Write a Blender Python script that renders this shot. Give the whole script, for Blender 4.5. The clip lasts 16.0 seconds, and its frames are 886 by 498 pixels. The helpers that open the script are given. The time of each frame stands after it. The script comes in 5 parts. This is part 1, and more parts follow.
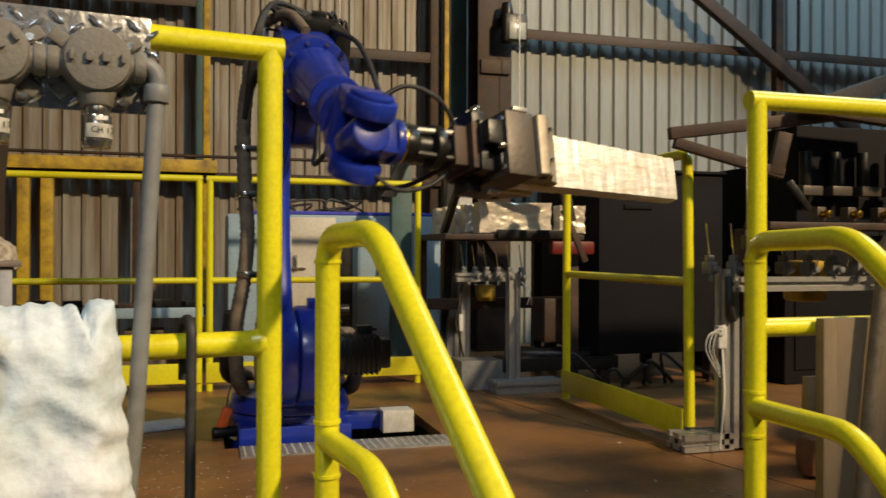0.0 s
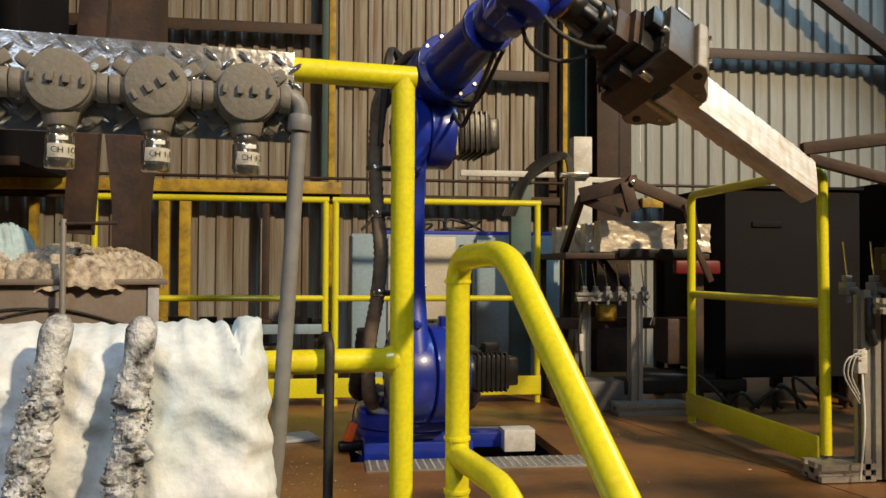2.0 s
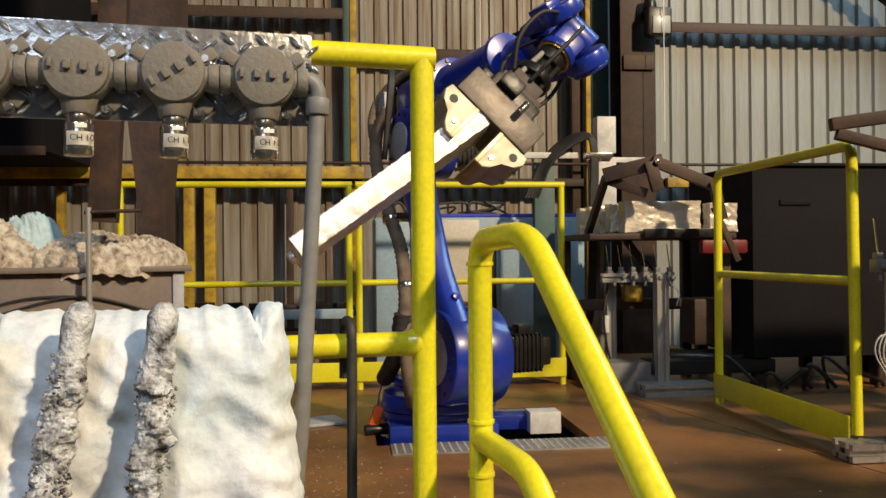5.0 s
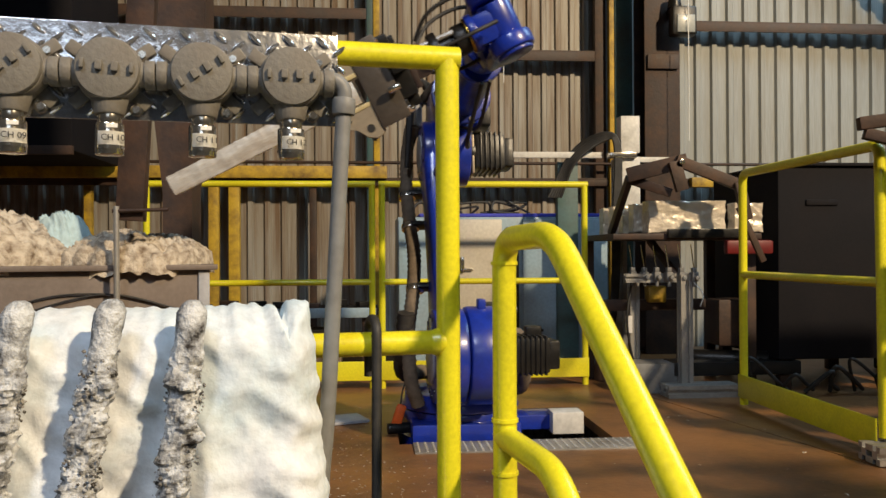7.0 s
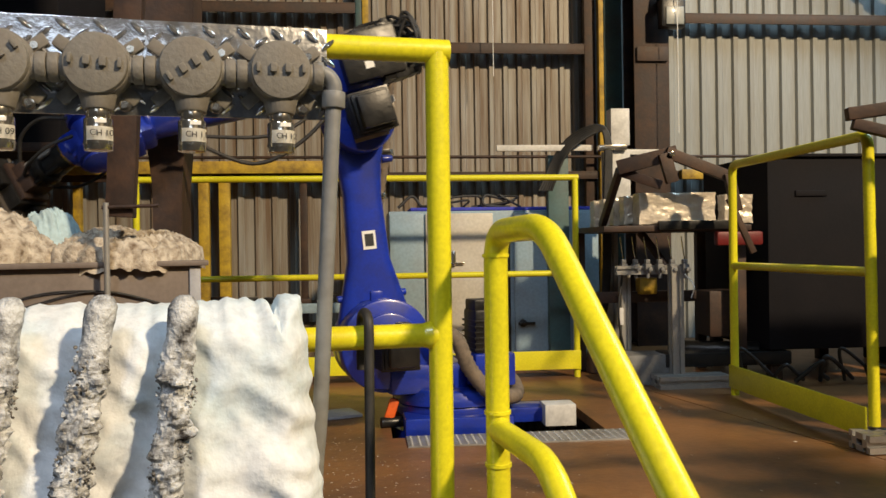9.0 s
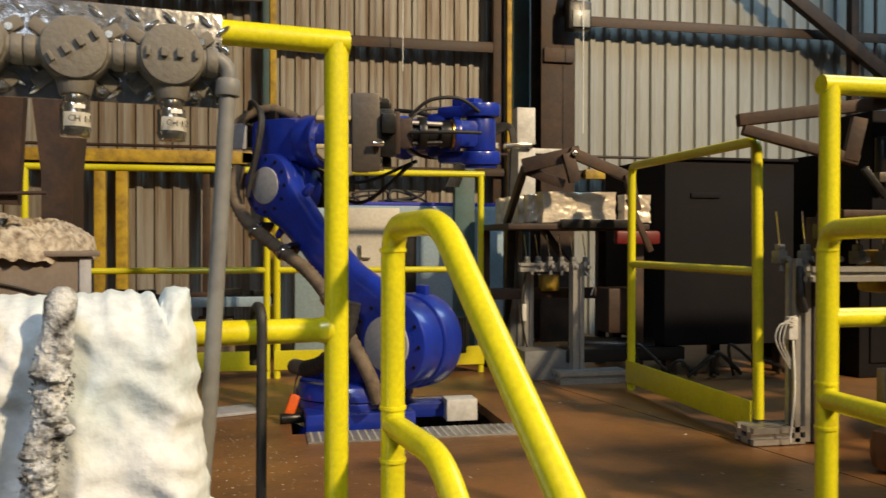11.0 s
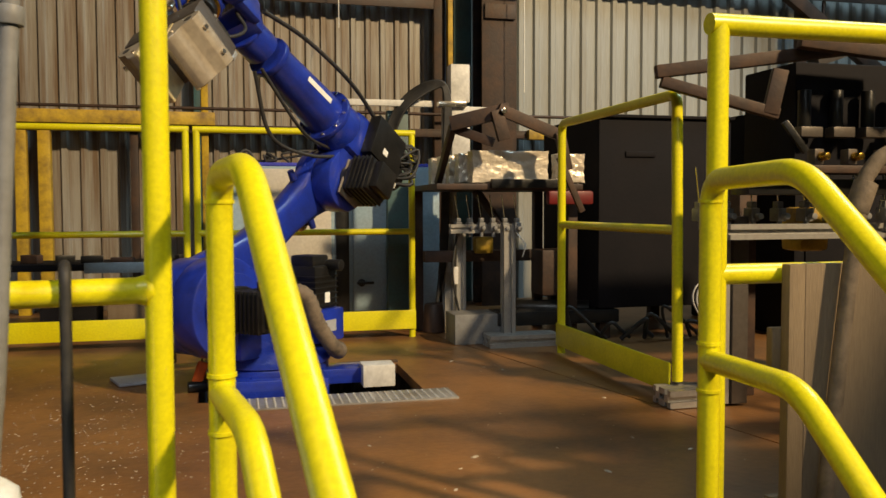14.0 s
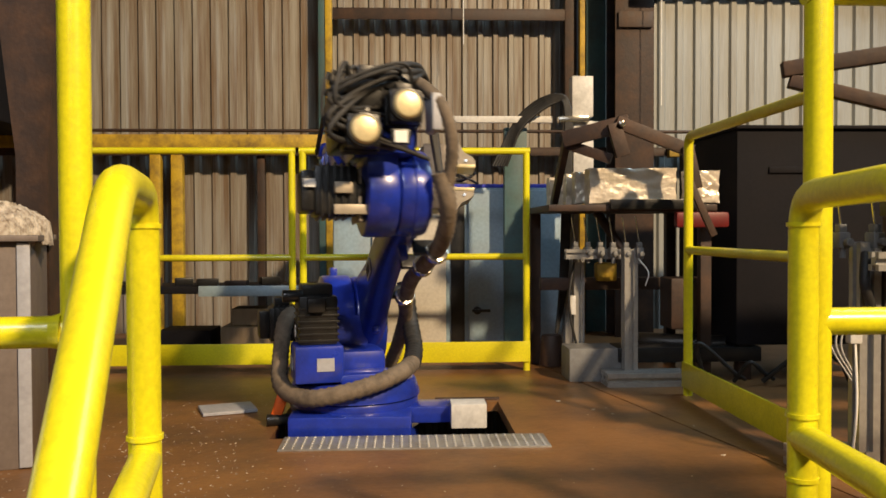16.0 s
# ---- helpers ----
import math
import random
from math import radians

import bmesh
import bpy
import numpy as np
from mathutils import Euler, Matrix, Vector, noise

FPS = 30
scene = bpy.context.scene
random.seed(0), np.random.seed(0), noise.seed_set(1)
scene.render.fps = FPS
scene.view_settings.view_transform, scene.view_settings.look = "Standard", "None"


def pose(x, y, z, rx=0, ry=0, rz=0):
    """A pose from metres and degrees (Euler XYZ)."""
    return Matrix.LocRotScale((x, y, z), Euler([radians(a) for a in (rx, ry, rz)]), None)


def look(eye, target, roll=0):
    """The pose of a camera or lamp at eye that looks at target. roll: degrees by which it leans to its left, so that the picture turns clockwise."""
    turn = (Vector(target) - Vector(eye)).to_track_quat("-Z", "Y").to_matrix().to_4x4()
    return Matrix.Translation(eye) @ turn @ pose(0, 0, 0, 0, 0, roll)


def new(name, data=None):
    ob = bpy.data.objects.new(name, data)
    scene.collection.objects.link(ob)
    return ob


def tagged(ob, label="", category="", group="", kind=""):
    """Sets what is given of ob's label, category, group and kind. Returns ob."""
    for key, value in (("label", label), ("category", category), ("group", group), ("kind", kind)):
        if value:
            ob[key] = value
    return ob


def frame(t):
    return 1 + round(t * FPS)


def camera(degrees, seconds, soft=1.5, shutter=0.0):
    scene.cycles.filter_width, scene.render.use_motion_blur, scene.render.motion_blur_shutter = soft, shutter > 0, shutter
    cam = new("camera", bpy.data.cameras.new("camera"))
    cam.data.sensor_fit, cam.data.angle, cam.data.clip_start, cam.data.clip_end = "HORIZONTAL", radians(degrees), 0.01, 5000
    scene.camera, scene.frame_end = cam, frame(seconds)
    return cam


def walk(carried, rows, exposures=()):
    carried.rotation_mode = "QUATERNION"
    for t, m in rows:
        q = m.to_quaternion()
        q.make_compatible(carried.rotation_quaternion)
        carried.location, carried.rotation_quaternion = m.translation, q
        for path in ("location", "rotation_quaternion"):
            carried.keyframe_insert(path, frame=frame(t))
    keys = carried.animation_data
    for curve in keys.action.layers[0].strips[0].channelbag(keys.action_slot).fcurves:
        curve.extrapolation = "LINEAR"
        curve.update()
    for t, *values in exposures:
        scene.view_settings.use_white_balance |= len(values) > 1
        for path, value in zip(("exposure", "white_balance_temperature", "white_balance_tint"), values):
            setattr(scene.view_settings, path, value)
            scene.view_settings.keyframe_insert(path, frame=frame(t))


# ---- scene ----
cam = camera(55.8, 16.0, shutter=0.5)
PATH = [
    (0, (0.596, 0.006, 0.711), (1.152, 1.927, 0.716), 0.2),
    (0.5, (0.579, 0.013, 0.711), (1.028, 1.962, 0.714), 0.4),
    (1, (0.57, -0.001, 0.712), (0.894, 1.972, 0.737), 0.5),
    (1.5, (0.568, -0.011, 0.714), (0.861, 1.967, 0.763), 0.5),
    (2, (0.568, -0.015, 0.714), (0.855, 1.964, 0.762), 0.3),
    (2.5, (0.57, -0.016, 0.713), (0.843, 1.965, 0.765), 0.2),
    (3, (0.58, -0.01, 0.711), (0.844, 1.972, 0.764), -0.1),
    (3.5, (0.585, -0.006, 0.71), (0.848, 1.977, 0.753), -0.3),
    (4, (0.583, -0.002, 0.713), (0.842, 1.981, 0.729), -0.5),
    (6.5, (0.568, -0.008, 0.712), (0.749, 1.984, 0.719), -0.2),
    (7, (0.57, -0.009, 0.712), (0.747, 1.984, 0.72), -0.3),
    (7.5, (0.57, -0.011, 0.712), (0.745, 1.981, 0.722), -0.5),
    (8, (0.569, -0.014, 0.711), (0.746, 1.978, 0.714), -0.9),
    (10.5, (0.58, -0.002, 0.709), (0.901, 1.972, 0.698), -0.0),
    (11, (0.591, -0.005, 0.708), (1.002, 1.953, 0.69), 0.1),
    (11.5, (0.6, -0.003, 0.704), (1.083, 1.938, 0.665), 0.5),
    (12, (0.61, -0.008, 0.703), (1.116, 1.927, 0.702), -0.1),
    (12.5, (0.635, -0.008, 0.7), (1.161, 1.921, 0.659), -0.3),
    (13, (0.685, -0.012, 0.696), (1.152, 1.932, 0.659), -0.2),
    (13.5, (0.752, -0.001, 0.689), (1.22, 1.943, 0.636), 0.9),
    (14, (0.823, 0.075, 0.683), (1.303, 2.014, 0.584), -0.2),
    (14.5, (0.886, 0.181, 0.675), (1.395, 2.115, 0.637), 1.2),
    (15, (0.961, 0.244, 0.685), (1.278, 2.218, 0.67), -2.7),
    (15.5, (1.07, 0.302, 0.686), (1.214, 2.297, 0.679), 0.2),
    (16, (1.127, 0.33, 0.686), (1.22, 2.327, 0.642), -0.2),
]
walk(cam, [(t, look(eye, target, roll)) for t, eye, target, roll in PATH],
     exposures=[(0, -0.28, 6350, 12), (4, -0.12, 6150, 14), (8, -0.08, 6050, 14), (11, -0.1, 6400, 13), (13, -0.12, 6550, 13), (14, -0.08, 6750, 12), (14.5, 0.16, 6650, 14), (15, 0.2, 6700, 16), (16, 0.12, 6600, 17)])


# ---- world and lamps ----
world = bpy.data.worlds.new("world")
scene.world = world
world.use_nodes = True
world.node_tree.nodes["Background"].inputs[0].default_value = (0.35, 0.45, 0.6, 1)
world.node_tree.nodes["Background"].inputs[1].default_value = 0.03


def lamp(name, kind, m, energy, color, size=0.3, size_y=None, spot=None):
    data = bpy.data.lights.new(name, kind)
    data.energy, data.color = energy, color
    if kind == "AREA":
        data.shape, data.size, data.size_y = "RECTANGLE", size, size_y or size
    else:
        data.shadow_soft_size = size
    if spot:
        data.spot_size, data.spot_blend = radians(spot), 0.5
    ob = new(name, data)
    ob.matrix_world = m
    return ob


lamp("unseen_spot", "SPOT", look((6.5, -4.7, 6.9), (1.4, 3.9, 0.35)), 7200, (1.0, 0.765, 0.45), 0.30, spot=50)
# cool fill added to brighten the wool and the junction boxes
lamp("unseen_spot", "SPOT", look((-0.8, -3.2, 5.6), (0.1, 1.6, 0.6)), 740, (0.86, 0.94, 1.0), 0.8, spot=42)
# bluish fill added below the closed roof to lift the right of the wall
lamp("wall_fill", "AREA", look((6.6, 3.4, 6.0), (5.6, 5.9, 0.9)), 240, (0.58, 0.85, 1.0), 4.0, 2.0)
lamp("window_light", "AREA", look((0.5, -8.85, 4.2), (0.6, 1.4, 0.9)), 55, (0.85, 0.95, 1.0), 4.6, 1.5)

# ---- materials ----


def material(name, base, rough=0.5, metal=0.0, dark=None, amount=0.5, scale=6.0, grain=60.0, bump=0.15,
             stretch=(1, 1, 1), clean=0.5, spec=0.5, coat=0.0, per_object=0.0):
    """A painted or bare surface: base colour, a second colour in stains, fine grain in tone, gloss and relief."""
    m = bpy.data.materials.new(name)
    m.use_nodes = True
    nt = m.node_tree
    n, link = nt.nodes, nt.links
    p = n["Principled BSDF"]
    co = n.new("ShaderNodeTexCoord")
    mp = n.new("ShaderNodeMapping")
    mp.inputs["Scale"].default_value = stretch
    link.new(co.outputs["Object"], mp.inputs[0])
    big = n.new("ShaderNodeTexNoise")
    big.inputs["Scale"].default_value, big.inputs["Detail"].default_value = scale, 6
    big.inputs["Roughness"].default_value = 0.65
    fine = n.new("ShaderNodeTexNoise")
    fine.inputs["Scale"].default_value, fine.inputs["Detail"].default_value = grain, 3
    link.new(mp.outputs[0], big.inputs["Vector"])
    link.new(mp.outputs[0], fine.inputs["Vector"])
    ramp = n.new("ShaderNodeValToRGB")
    ramp.color_ramp.elements[0].position, ramp.color_ramp.elements[1].position = clean - 0.08, clean + 0.18
    ramp.color_ramp.elements[0].color, ramp.color_ramp.elements[1].color = (0, 0, 0, 1), (amount, amount, amount, 1)
    link.new(big.outputs["Fac"], ramp.inputs[0])
    mix = n.new("ShaderNodeMix")
    mix.data_type = "RGBA"
    dark = dark or tuple(c * 0.45 for c in base)
    mix.inputs["A"].default_value, mix.inputs["B"].default_value = (*base, 1), (*dark, 1)
    link.new(ramp.outputs[0], mix.inputs["Factor"])
    tone = n.new("ShaderNodeMapRange")
    tone.inputs["To Min"].default_value, tone.inputs["To Max"].default_value = 0.78, 1.22
    link.new(fine.outputs["Fac"], tone.inputs["Value"])
    hsv = n.new("ShaderNodeHueSaturation")
    link.new(mix.outputs["Result"], hsv.inputs["Color"])
    out = tone.outputs[0]
    if per_object:
        info = n.new("ShaderNodeObjectInfo")
        r2 = n.new("ShaderNodeMapRange")
        r2.inputs["To Min"].default_value, r2.inputs["To Max"].default_value = 1 - per_object, 1 + per_object
        link.new(info.outputs["Random"], r2.inputs["Value"])
        mul = n.new("ShaderNodeMath")
        mul.operation = "MULTIPLY"
        link.new(out, mul.inputs[0])
        link.new(r2.outputs[0], mul.inputs[1])
        out = mul.outputs[0]
    link.new(out, hsv.inputs["Value"])
    link.new(hsv.outputs[0], p.inputs["Base Color"])
    rr = n.new("ShaderNodeMapRange")
    rr.inputs["To Min"].default_value, rr.inputs["To Max"].default_value = max(0.03, rough - 0.12), min(1, rough + 0.15)
    link.new(big.outputs["Fac"], rr.inputs["Value"])
    link.new(rr.outputs[0], p.inputs["Roughness"])
    p.inputs["Metallic"].default_value = metal
    p.inputs["Specular IOR Level"].default_value = spec
    p.inputs["Coat Weight"].default_value = coat
    p.inputs["Coat Roughness"].default_value = 0.12
    if bump:
        b = n.new("ShaderNodeBump")
        b.inputs["Strength"].default_value, b.inputs["Distance"].default_value = bump, 0.004
        add = n.new("ShaderNodeMath")
        add.operation = "ADD"
        link.new(big.outputs["Fac"], add.inputs[0])
        link.new(fine.outputs["Fac"], add.inputs[1])
        link.new(add.outputs[0], b.inputs["Height"])
        link.new(b.outputs[0], p.inputs["Normal"])
    return m


YELLOW = material("yellow_paint", (0.70, 0.64, 0.010), 0.33, dark=(0.46, 0.44, 0.01), amount=0.35, scale=9, grain=120, bump=0.08, coat=0.25)
YELLOW_WORN = material("worn_yellow_paint", (0.55, 0.36, 0.02), 0.5, dark=(0.10, 0.05, 0.02), amount=0.85, scale=7, bump=0.2)
BLUE = material("blue_robot_paint", (0.012, 0.035, 0.36), 0.3, dark=(0.01, 0.015, 0.10), amount=0.6, scale=8, grain=90, bump=0.05, coat=0.4)
BLACK = material("black_housing", (0.009, 0.009, 0.009), 0.34, dark=(0.020, 0.018, 0.016), amount=0.5, scale=25, bump=0.2, spec=0.4)
RUBBER = material("black_rubber", (0.016, 0.016, 0.016), 0.6, dark=(0.05, 0.045, 0.04), amount=0.6, scale=20)
HOSE = material("dusty_hose", (0.17, 0.13, 0.09), 0.8, dark=(0.05, 0.04, 0.03), amount=0.7, scale=18, bump=0.5)
GREYPAINT = material("grey_cast_paint", (0.155, 0.145, 0.125), 0.62, dark=(0.13, 0.11, 0.09), amount=0.6, scale=14, grain=160, bump=0.25)
CONDUIT = material("grey_conduit", (0.185, 0.19, 0.19), 0.5, dark=(0.13, 0.12, 0.11), amount=0.6, scale=12)
CAPGREY = material("pale_cover", (0.36, 0.37, 0.40), 0.45, dark=(0.2, 0.2, 0.22), scale=9)
ALU = material("aluminium_profile", (0.38, 0.37, 0.345), 0.38, 0.5, dark=(0.32, 0.30, 0.28), amount=0.6, scale=14, bump=0.06)
CHROME = material("chrome_plug", (0.72, 0.68, 0.60), 0.14, 0.95, scale=25, amount=0.3, bump=0.03)
TREAD = material("bright_tread_plate", (0.70, 0.72, 0.76), 0.16, 0.92, dark=(0.42, 0.43, 0.46), scale=22, amount=0.6, bump=0.25)
FOIL = material("aluminium_foil", (0.80, 0.72, 0.60), 0.30, 0.55, dark=(0.50, 0.40, 0.30), scale=12, grain=50, bump=0.6, amount=0.5)
CAST = material("cast_metal", (0.92, 0.90, 0.85), 0.44, 0.55, dark=(0.55, 0.42, 0.28), scale=14, grain=40, bump=0.5, amount=0.7, stretch=(0.5, 2, 2))
STEEL = material("brown_steel", (0.036, 0.022, 0.017), 0.58, 0.15, dark=(0.09, 0.045, 0.024), scale=9, amount=0.7, bump=0.25)
BRACKET = material("gripper_steel", (0.10, 0.086, 0.074), 0.45, 0.45, dark=(0.07, 0.052, 0.04), scale=16, bump=0.2)
JAWSTEEL = material("machined_jaw", (0.34, 0.29, 0.215), 0.45, 0.25, dark=(0.20, 0.16, 0.12), scale=16, bump=0.1)
DARKBOX = material("dark_cabinet_paint", (0.008, 0.008, 0.011), 0.75, spec=0.15, dark=(0.016, 0.014, 0.016), scale=3, amount=0.6, bump=0.1)
CREAM = material("cream_cabinet_paint", (0.55, 0.52, 0.45), 0.42, dark=(0.40, 0.35, 0.28), scale=4, amount=0.5, bump=0.04)
GREYBLUE = material("grey_door_paint", (0.27, 0.38, 0.46), 0.42, dark=(0.25, 0.27, 0.28), scale=4, amount=0.5, bump=0.04)
SHEET = material("corrugated_sheet", (0.27, 0.283, 0.275), 0.55, 0.05, dark=(0.20, 0.175, 0.135), scale=2.2, grain=22, stretch=(6, 6, 0.35),
                 amount=0.5, clean=0.52, bump=0.1, per_object=0.08)
SHEET_RUSTY = material("rusty_corrugated_sheet", (0.32, 0.31, 0.28), 0.55, 0.1, dark=(0.15, 0.09, 0.045), scale=2.5, grain=22, stretch=(7, 7, 0.3),
                       amount=0.9, clean=0.46, bump=0.1, per_object=0.10)
TEAL = material("teal_paint", (0.05, 0.12, 0.13), 0.5, dark=(0.06, 0.05, 0.04), scale=5)
DECK = material("brown_steel_deck", (0.25, 0.115, 0.036), 0.42, 0.1, dark=(0.08, 0.047, 0.027), scale=1.8, grain=45, amount=0.8, bump=0.35, clean=0.48)
CONCRETE = material("concrete", (0.2, 0.18, 0.16), 0.8, scale=1.5, bump=0.3)
HALL = material("hall_sheet", (0.24, 0.24, 0.24), 0.7, scale=1.2)
WOOL = material("white_insulation_wool", (0.66, 0.69, 0.725), 0.95, dark=(0.46, 0.58, 0.66), scale=5, grain=70, bump=0.55, amount=0.8, spec=0.08)
WOOL_DIRTY = material("dirty_insulation_wool", (0.58, 0.51, 0.41), 0.95, dark=(0.12, 0.08, 0.05), scale=30, grain=120, bump=1.0, amount=0.95, clean=0.50, spec=0.1)
WOOL_BLUE = material("pale_blue_wool", (0.40, 0.52, 0.55), 0.95, dark=(0.3, 0.36, 0.36), scale=14, bump=1.0, spec=0.1)
CRUST = material("charred_crust", (0.55, 0.57, 0.59), 0.95, dark=(0.035, 0.032, 0.03), scale=38, grain=160, bump=1.0, amount=1.0, clean=0.50, spec=0.1)
CHAR = material("black_char", (0.06, 0.055, 0.05), 0.95, dark=(0.45, 0.44, 0.42), scale=60, amount=1.0, clean=0.50, spec=0.1)
BIN = material("grey_bin_steel", (0.165, 0.135, 0.118), 0.6, 0.2, dark=(0.11, 0.085, 0.07), scale=4, amount=0.6)
WOOD = material("worn_crate_wood", (0.19, 0.14, 0.085), 0.75, dark=(0.13, 0.09, 0.05), scale=2, grain=40, stretch=(9, 9, 1), bump=0.35)
PAPER = material("paper_label", (0.78, 0.77, 0.72), 0.7, scale=30, amount=0.2, bump=0)
INK = material("black_ink", (0.02, 0.02, 0.02), 0.6, bump=0)
RUST = material("rusty_iron", (0.20, 0.085, 0.03), 0.8, dark=(0.09, 0.045, 0.02), scale=14, bump=0.4)
ORANGE = material("orange_tag", (0.75, 0.12, 0.01), 0.5, bump=0.05)
STUDPLATE = material("dull_tread_plate", (0.34, 0.33, 0.31), 0.36, 0.4, dark=(0.18, 0.15, 0.12), scale=8, amount=0.7, bump=0.15)
RED = material("red_handle", (0.14, 0.008, 0.008), 0.45, bump=0.05)
ENDCAP = material("pale_gold_cap", (0.66, 0.55, 0.30), 0.32, 0.3, scale=20, amount=0.3, bump=0.05)
BRASS = material("brass_ring", (0.62, 0.40, 0.08), 0.25, 1.0, bump=0.05)
WHITEBOX = material("pale_grey_box", (0.62, 0.61, 0.58), 0.45, scale=8, bump=0.05)
GLASS = material("lamp_lens", (0.30, 0.31, 0.29), 0.35, 0.0, scale=20, amount=0.3, bump=0.1, coat=0.2)
BLUECLOTH = material("blue_strip", (0.05, 0.06, 0.5), 0.7, bump=0.1)

# ---- mesh helpers ----


def box(bm, c, s, bev=0.0, rot=None):
    r = bmesh.ops.create_cube(bm, size=1.0)
    vs = r["verts"]
    bmesh.ops.scale(bm, vec=s, verts=vs)
    if bev:
        es = {e for v in vs for e in v.link_edges}
        g = bmesh.ops.bevel(bm, geom=list(es), offset=bev, segments=2, profile=0.6, affect="EDGES")
        vs = list({v for f in g["faces"] for v in f.verts} | {v for v in vs if v.is_valid})
    m = Matrix.Translation(c)
    if rot:
        m = m @ pose(0, 0, 0, *rot)
    bmesh.ops.transform(bm, matrix=m, verts=vs)
    return vs


def cyl(bm, p, q, r, r2=None, seg=20, bev=0.0):
    p, q = Vector(p), Vector(q)
    d = q - p
    res = bmesh.ops.create_cone(bm, cap_ends=True, segments=seg, radius1=r, radius2=r if r2 is None else r2, depth=d.length)
    vs = res["verts"]
    if bev:
        es = {e for v in vs for e in v.link_edges if any(len(f.verts) > 4 for f in e.link_faces)}
        g = bmesh.ops.bevel(bm, geom=list(es), offset=bev, segments=2, profile=0.5, affect="EDGES")
        vs = list({v for f in g["faces"] for v in f.verts} | {v for v in vs if v.is_valid})
    m = Matrix.Translation((p + q) / 2) @ d.to_track_quat("Z", "Y").to_matrix().to_4x4()
    bmesh.ops.transform(bm, matrix=m, verts=vs)
    return vs


def rounded(pts, rad, n=6):
    """A polyline with its corners rounded."""
    pts = [Vector(p) for p in pts]
    out = [pts[0]]
    for a, b, c in zip(pts, pts[1:], pts[2:]):
        u, w = (a - b).normalized(), (c - b).normalized()
        k = min(rad, (a - b).length * 0.49, (c - b).length * 0.49)
        p0, p1 = b + u * k, b + w * k
        for i in range(n + 1):
            s = i / n
            out.append(p0 * (1 - s) ** 2 + b * 2 * s * (1 - s) + p1 * s * s)
    out.append(pts[-1])
    return out


def tube(bm, pts, r, seg=12, wobble=0.0):
    """A round bar swept along a line; r may be a function of the place along it (0 to 1)."""
    pts = [Vector(p) for p in pts]
    n = len(pts)
    t0 = (pts[1] - pts[0]).normalized()
    ref = t0.orthogonal().normalized()
    rings = []
    for i, p in enumerate(pts):
        t = (pts[min(i + 1, n - 1)] - pts[max(i - 1, 0)]).normalized()
        ref = (ref - t * ref.dot(t)).normalized()
        side = t.cross(ref)
        rr = r(i / (n - 1)) if callable(r) else r
        ring = []
        for k in range(seg):
            a = 2 * math.pi * k / seg
            q = rr * (1 + wobble * noise.noise((p + ref * k) * 60)) if wobble else rr
            ring.append(bm.verts.new(p + ref * (q * math.cos(a)) + side * (q * math.sin(a))))
        rings.append(ring)
    for a, b in zip(rings, rings[1:]):
        for k in range(seg):
            bm.faces.new((a[k], a[(k + 1) % seg], b[(k + 1) % seg], b[k]))
    bm.faces.new(list(reversed(rings[0])))
    bm.faces.new(rings[-1])


def curve_points(pts, n=24):
    """A smooth line through a few points."""
    pts = [Vector(p) for p in pts]
    ext = [pts[0] * 2 - pts[1]] + pts + [pts[-1] * 2 - pts[-2]]
    out = []
    for i in range(len(pts) - 1):
        a, b, c, d = ext[i:i + 4]
        for k in range(n):
            s = k / n
            out.append(0.5 * (2 * b + (c - a) * s + (2 * a - 5 * b + 4 * c - d) * s * s + (3 * b - a - 3 * c + d) * s ** 3))
    return out + [pts[-1]]


def mesh_of(name, bm, mat, smooth=35):
    bmesh.ops.recalc_face_normals(bm, faces=bm.faces)
    me = bpy.data.meshes.new(name)
    bm.to_mesh(me)
    bm.free()
    me.materials.append(mat)
    if smooth:
        me.polygons.foreach_set("use_smooth", [True] * len(me.polygons))
        me.set_sharp_from_angle(angle=radians(smooth))
    return me


def part(name, bm, mat, parent=None, label="", smooth=35):
    ob = new(name, mesh_of(name, bm, mat, smooth))
    if parent:
        ob.parent = parent
    if label:
        tagged(ob, label)
    return ob


def thing(name, label, category, m=None, group="", kind=""):
    ob = new(name)
    ob.empty_display_size = 0.1
    if m:
        ob.matrix_world = m
    return tagged(ob, label, category, group, kind)


def solid(name, mat, boxes, label, category, kind="", group="", bev=0.004):
    """A thing of one mesh, built from bevelled boxes (centre, size)."""
    bm = bmesh.new()
    for b in boxes:
        box(bm, b[0], b[1], bev, b[2] if len(b) > 2 else None)
    return tagged(part(name, bm, mat), label, category, group, kind)


def boxpart(name, mat, parent, c, s, bev=0.004, rot=None, label=""):
    bm = bmesh.new()
    box(bm, c, s, bev, rot)
    return part(name, bm, mat, parent, label)


def cylpart(name, mat, parent, p, q, r, r2=None, seg=20, bev=0.0, label=""):
    bm = bmesh.new()
    cyl(bm, p, q, r, r2, seg, bev)
    return part(name, bm, mat, parent, label)


def tubepart(name, mat, parent, pts, r, seg=12, label="", wobble=0.0):
    bm = bmesh.new()
    tube(bm, pts, r, seg, wobble)
    return part(name, bm, mat, parent, label, 60)


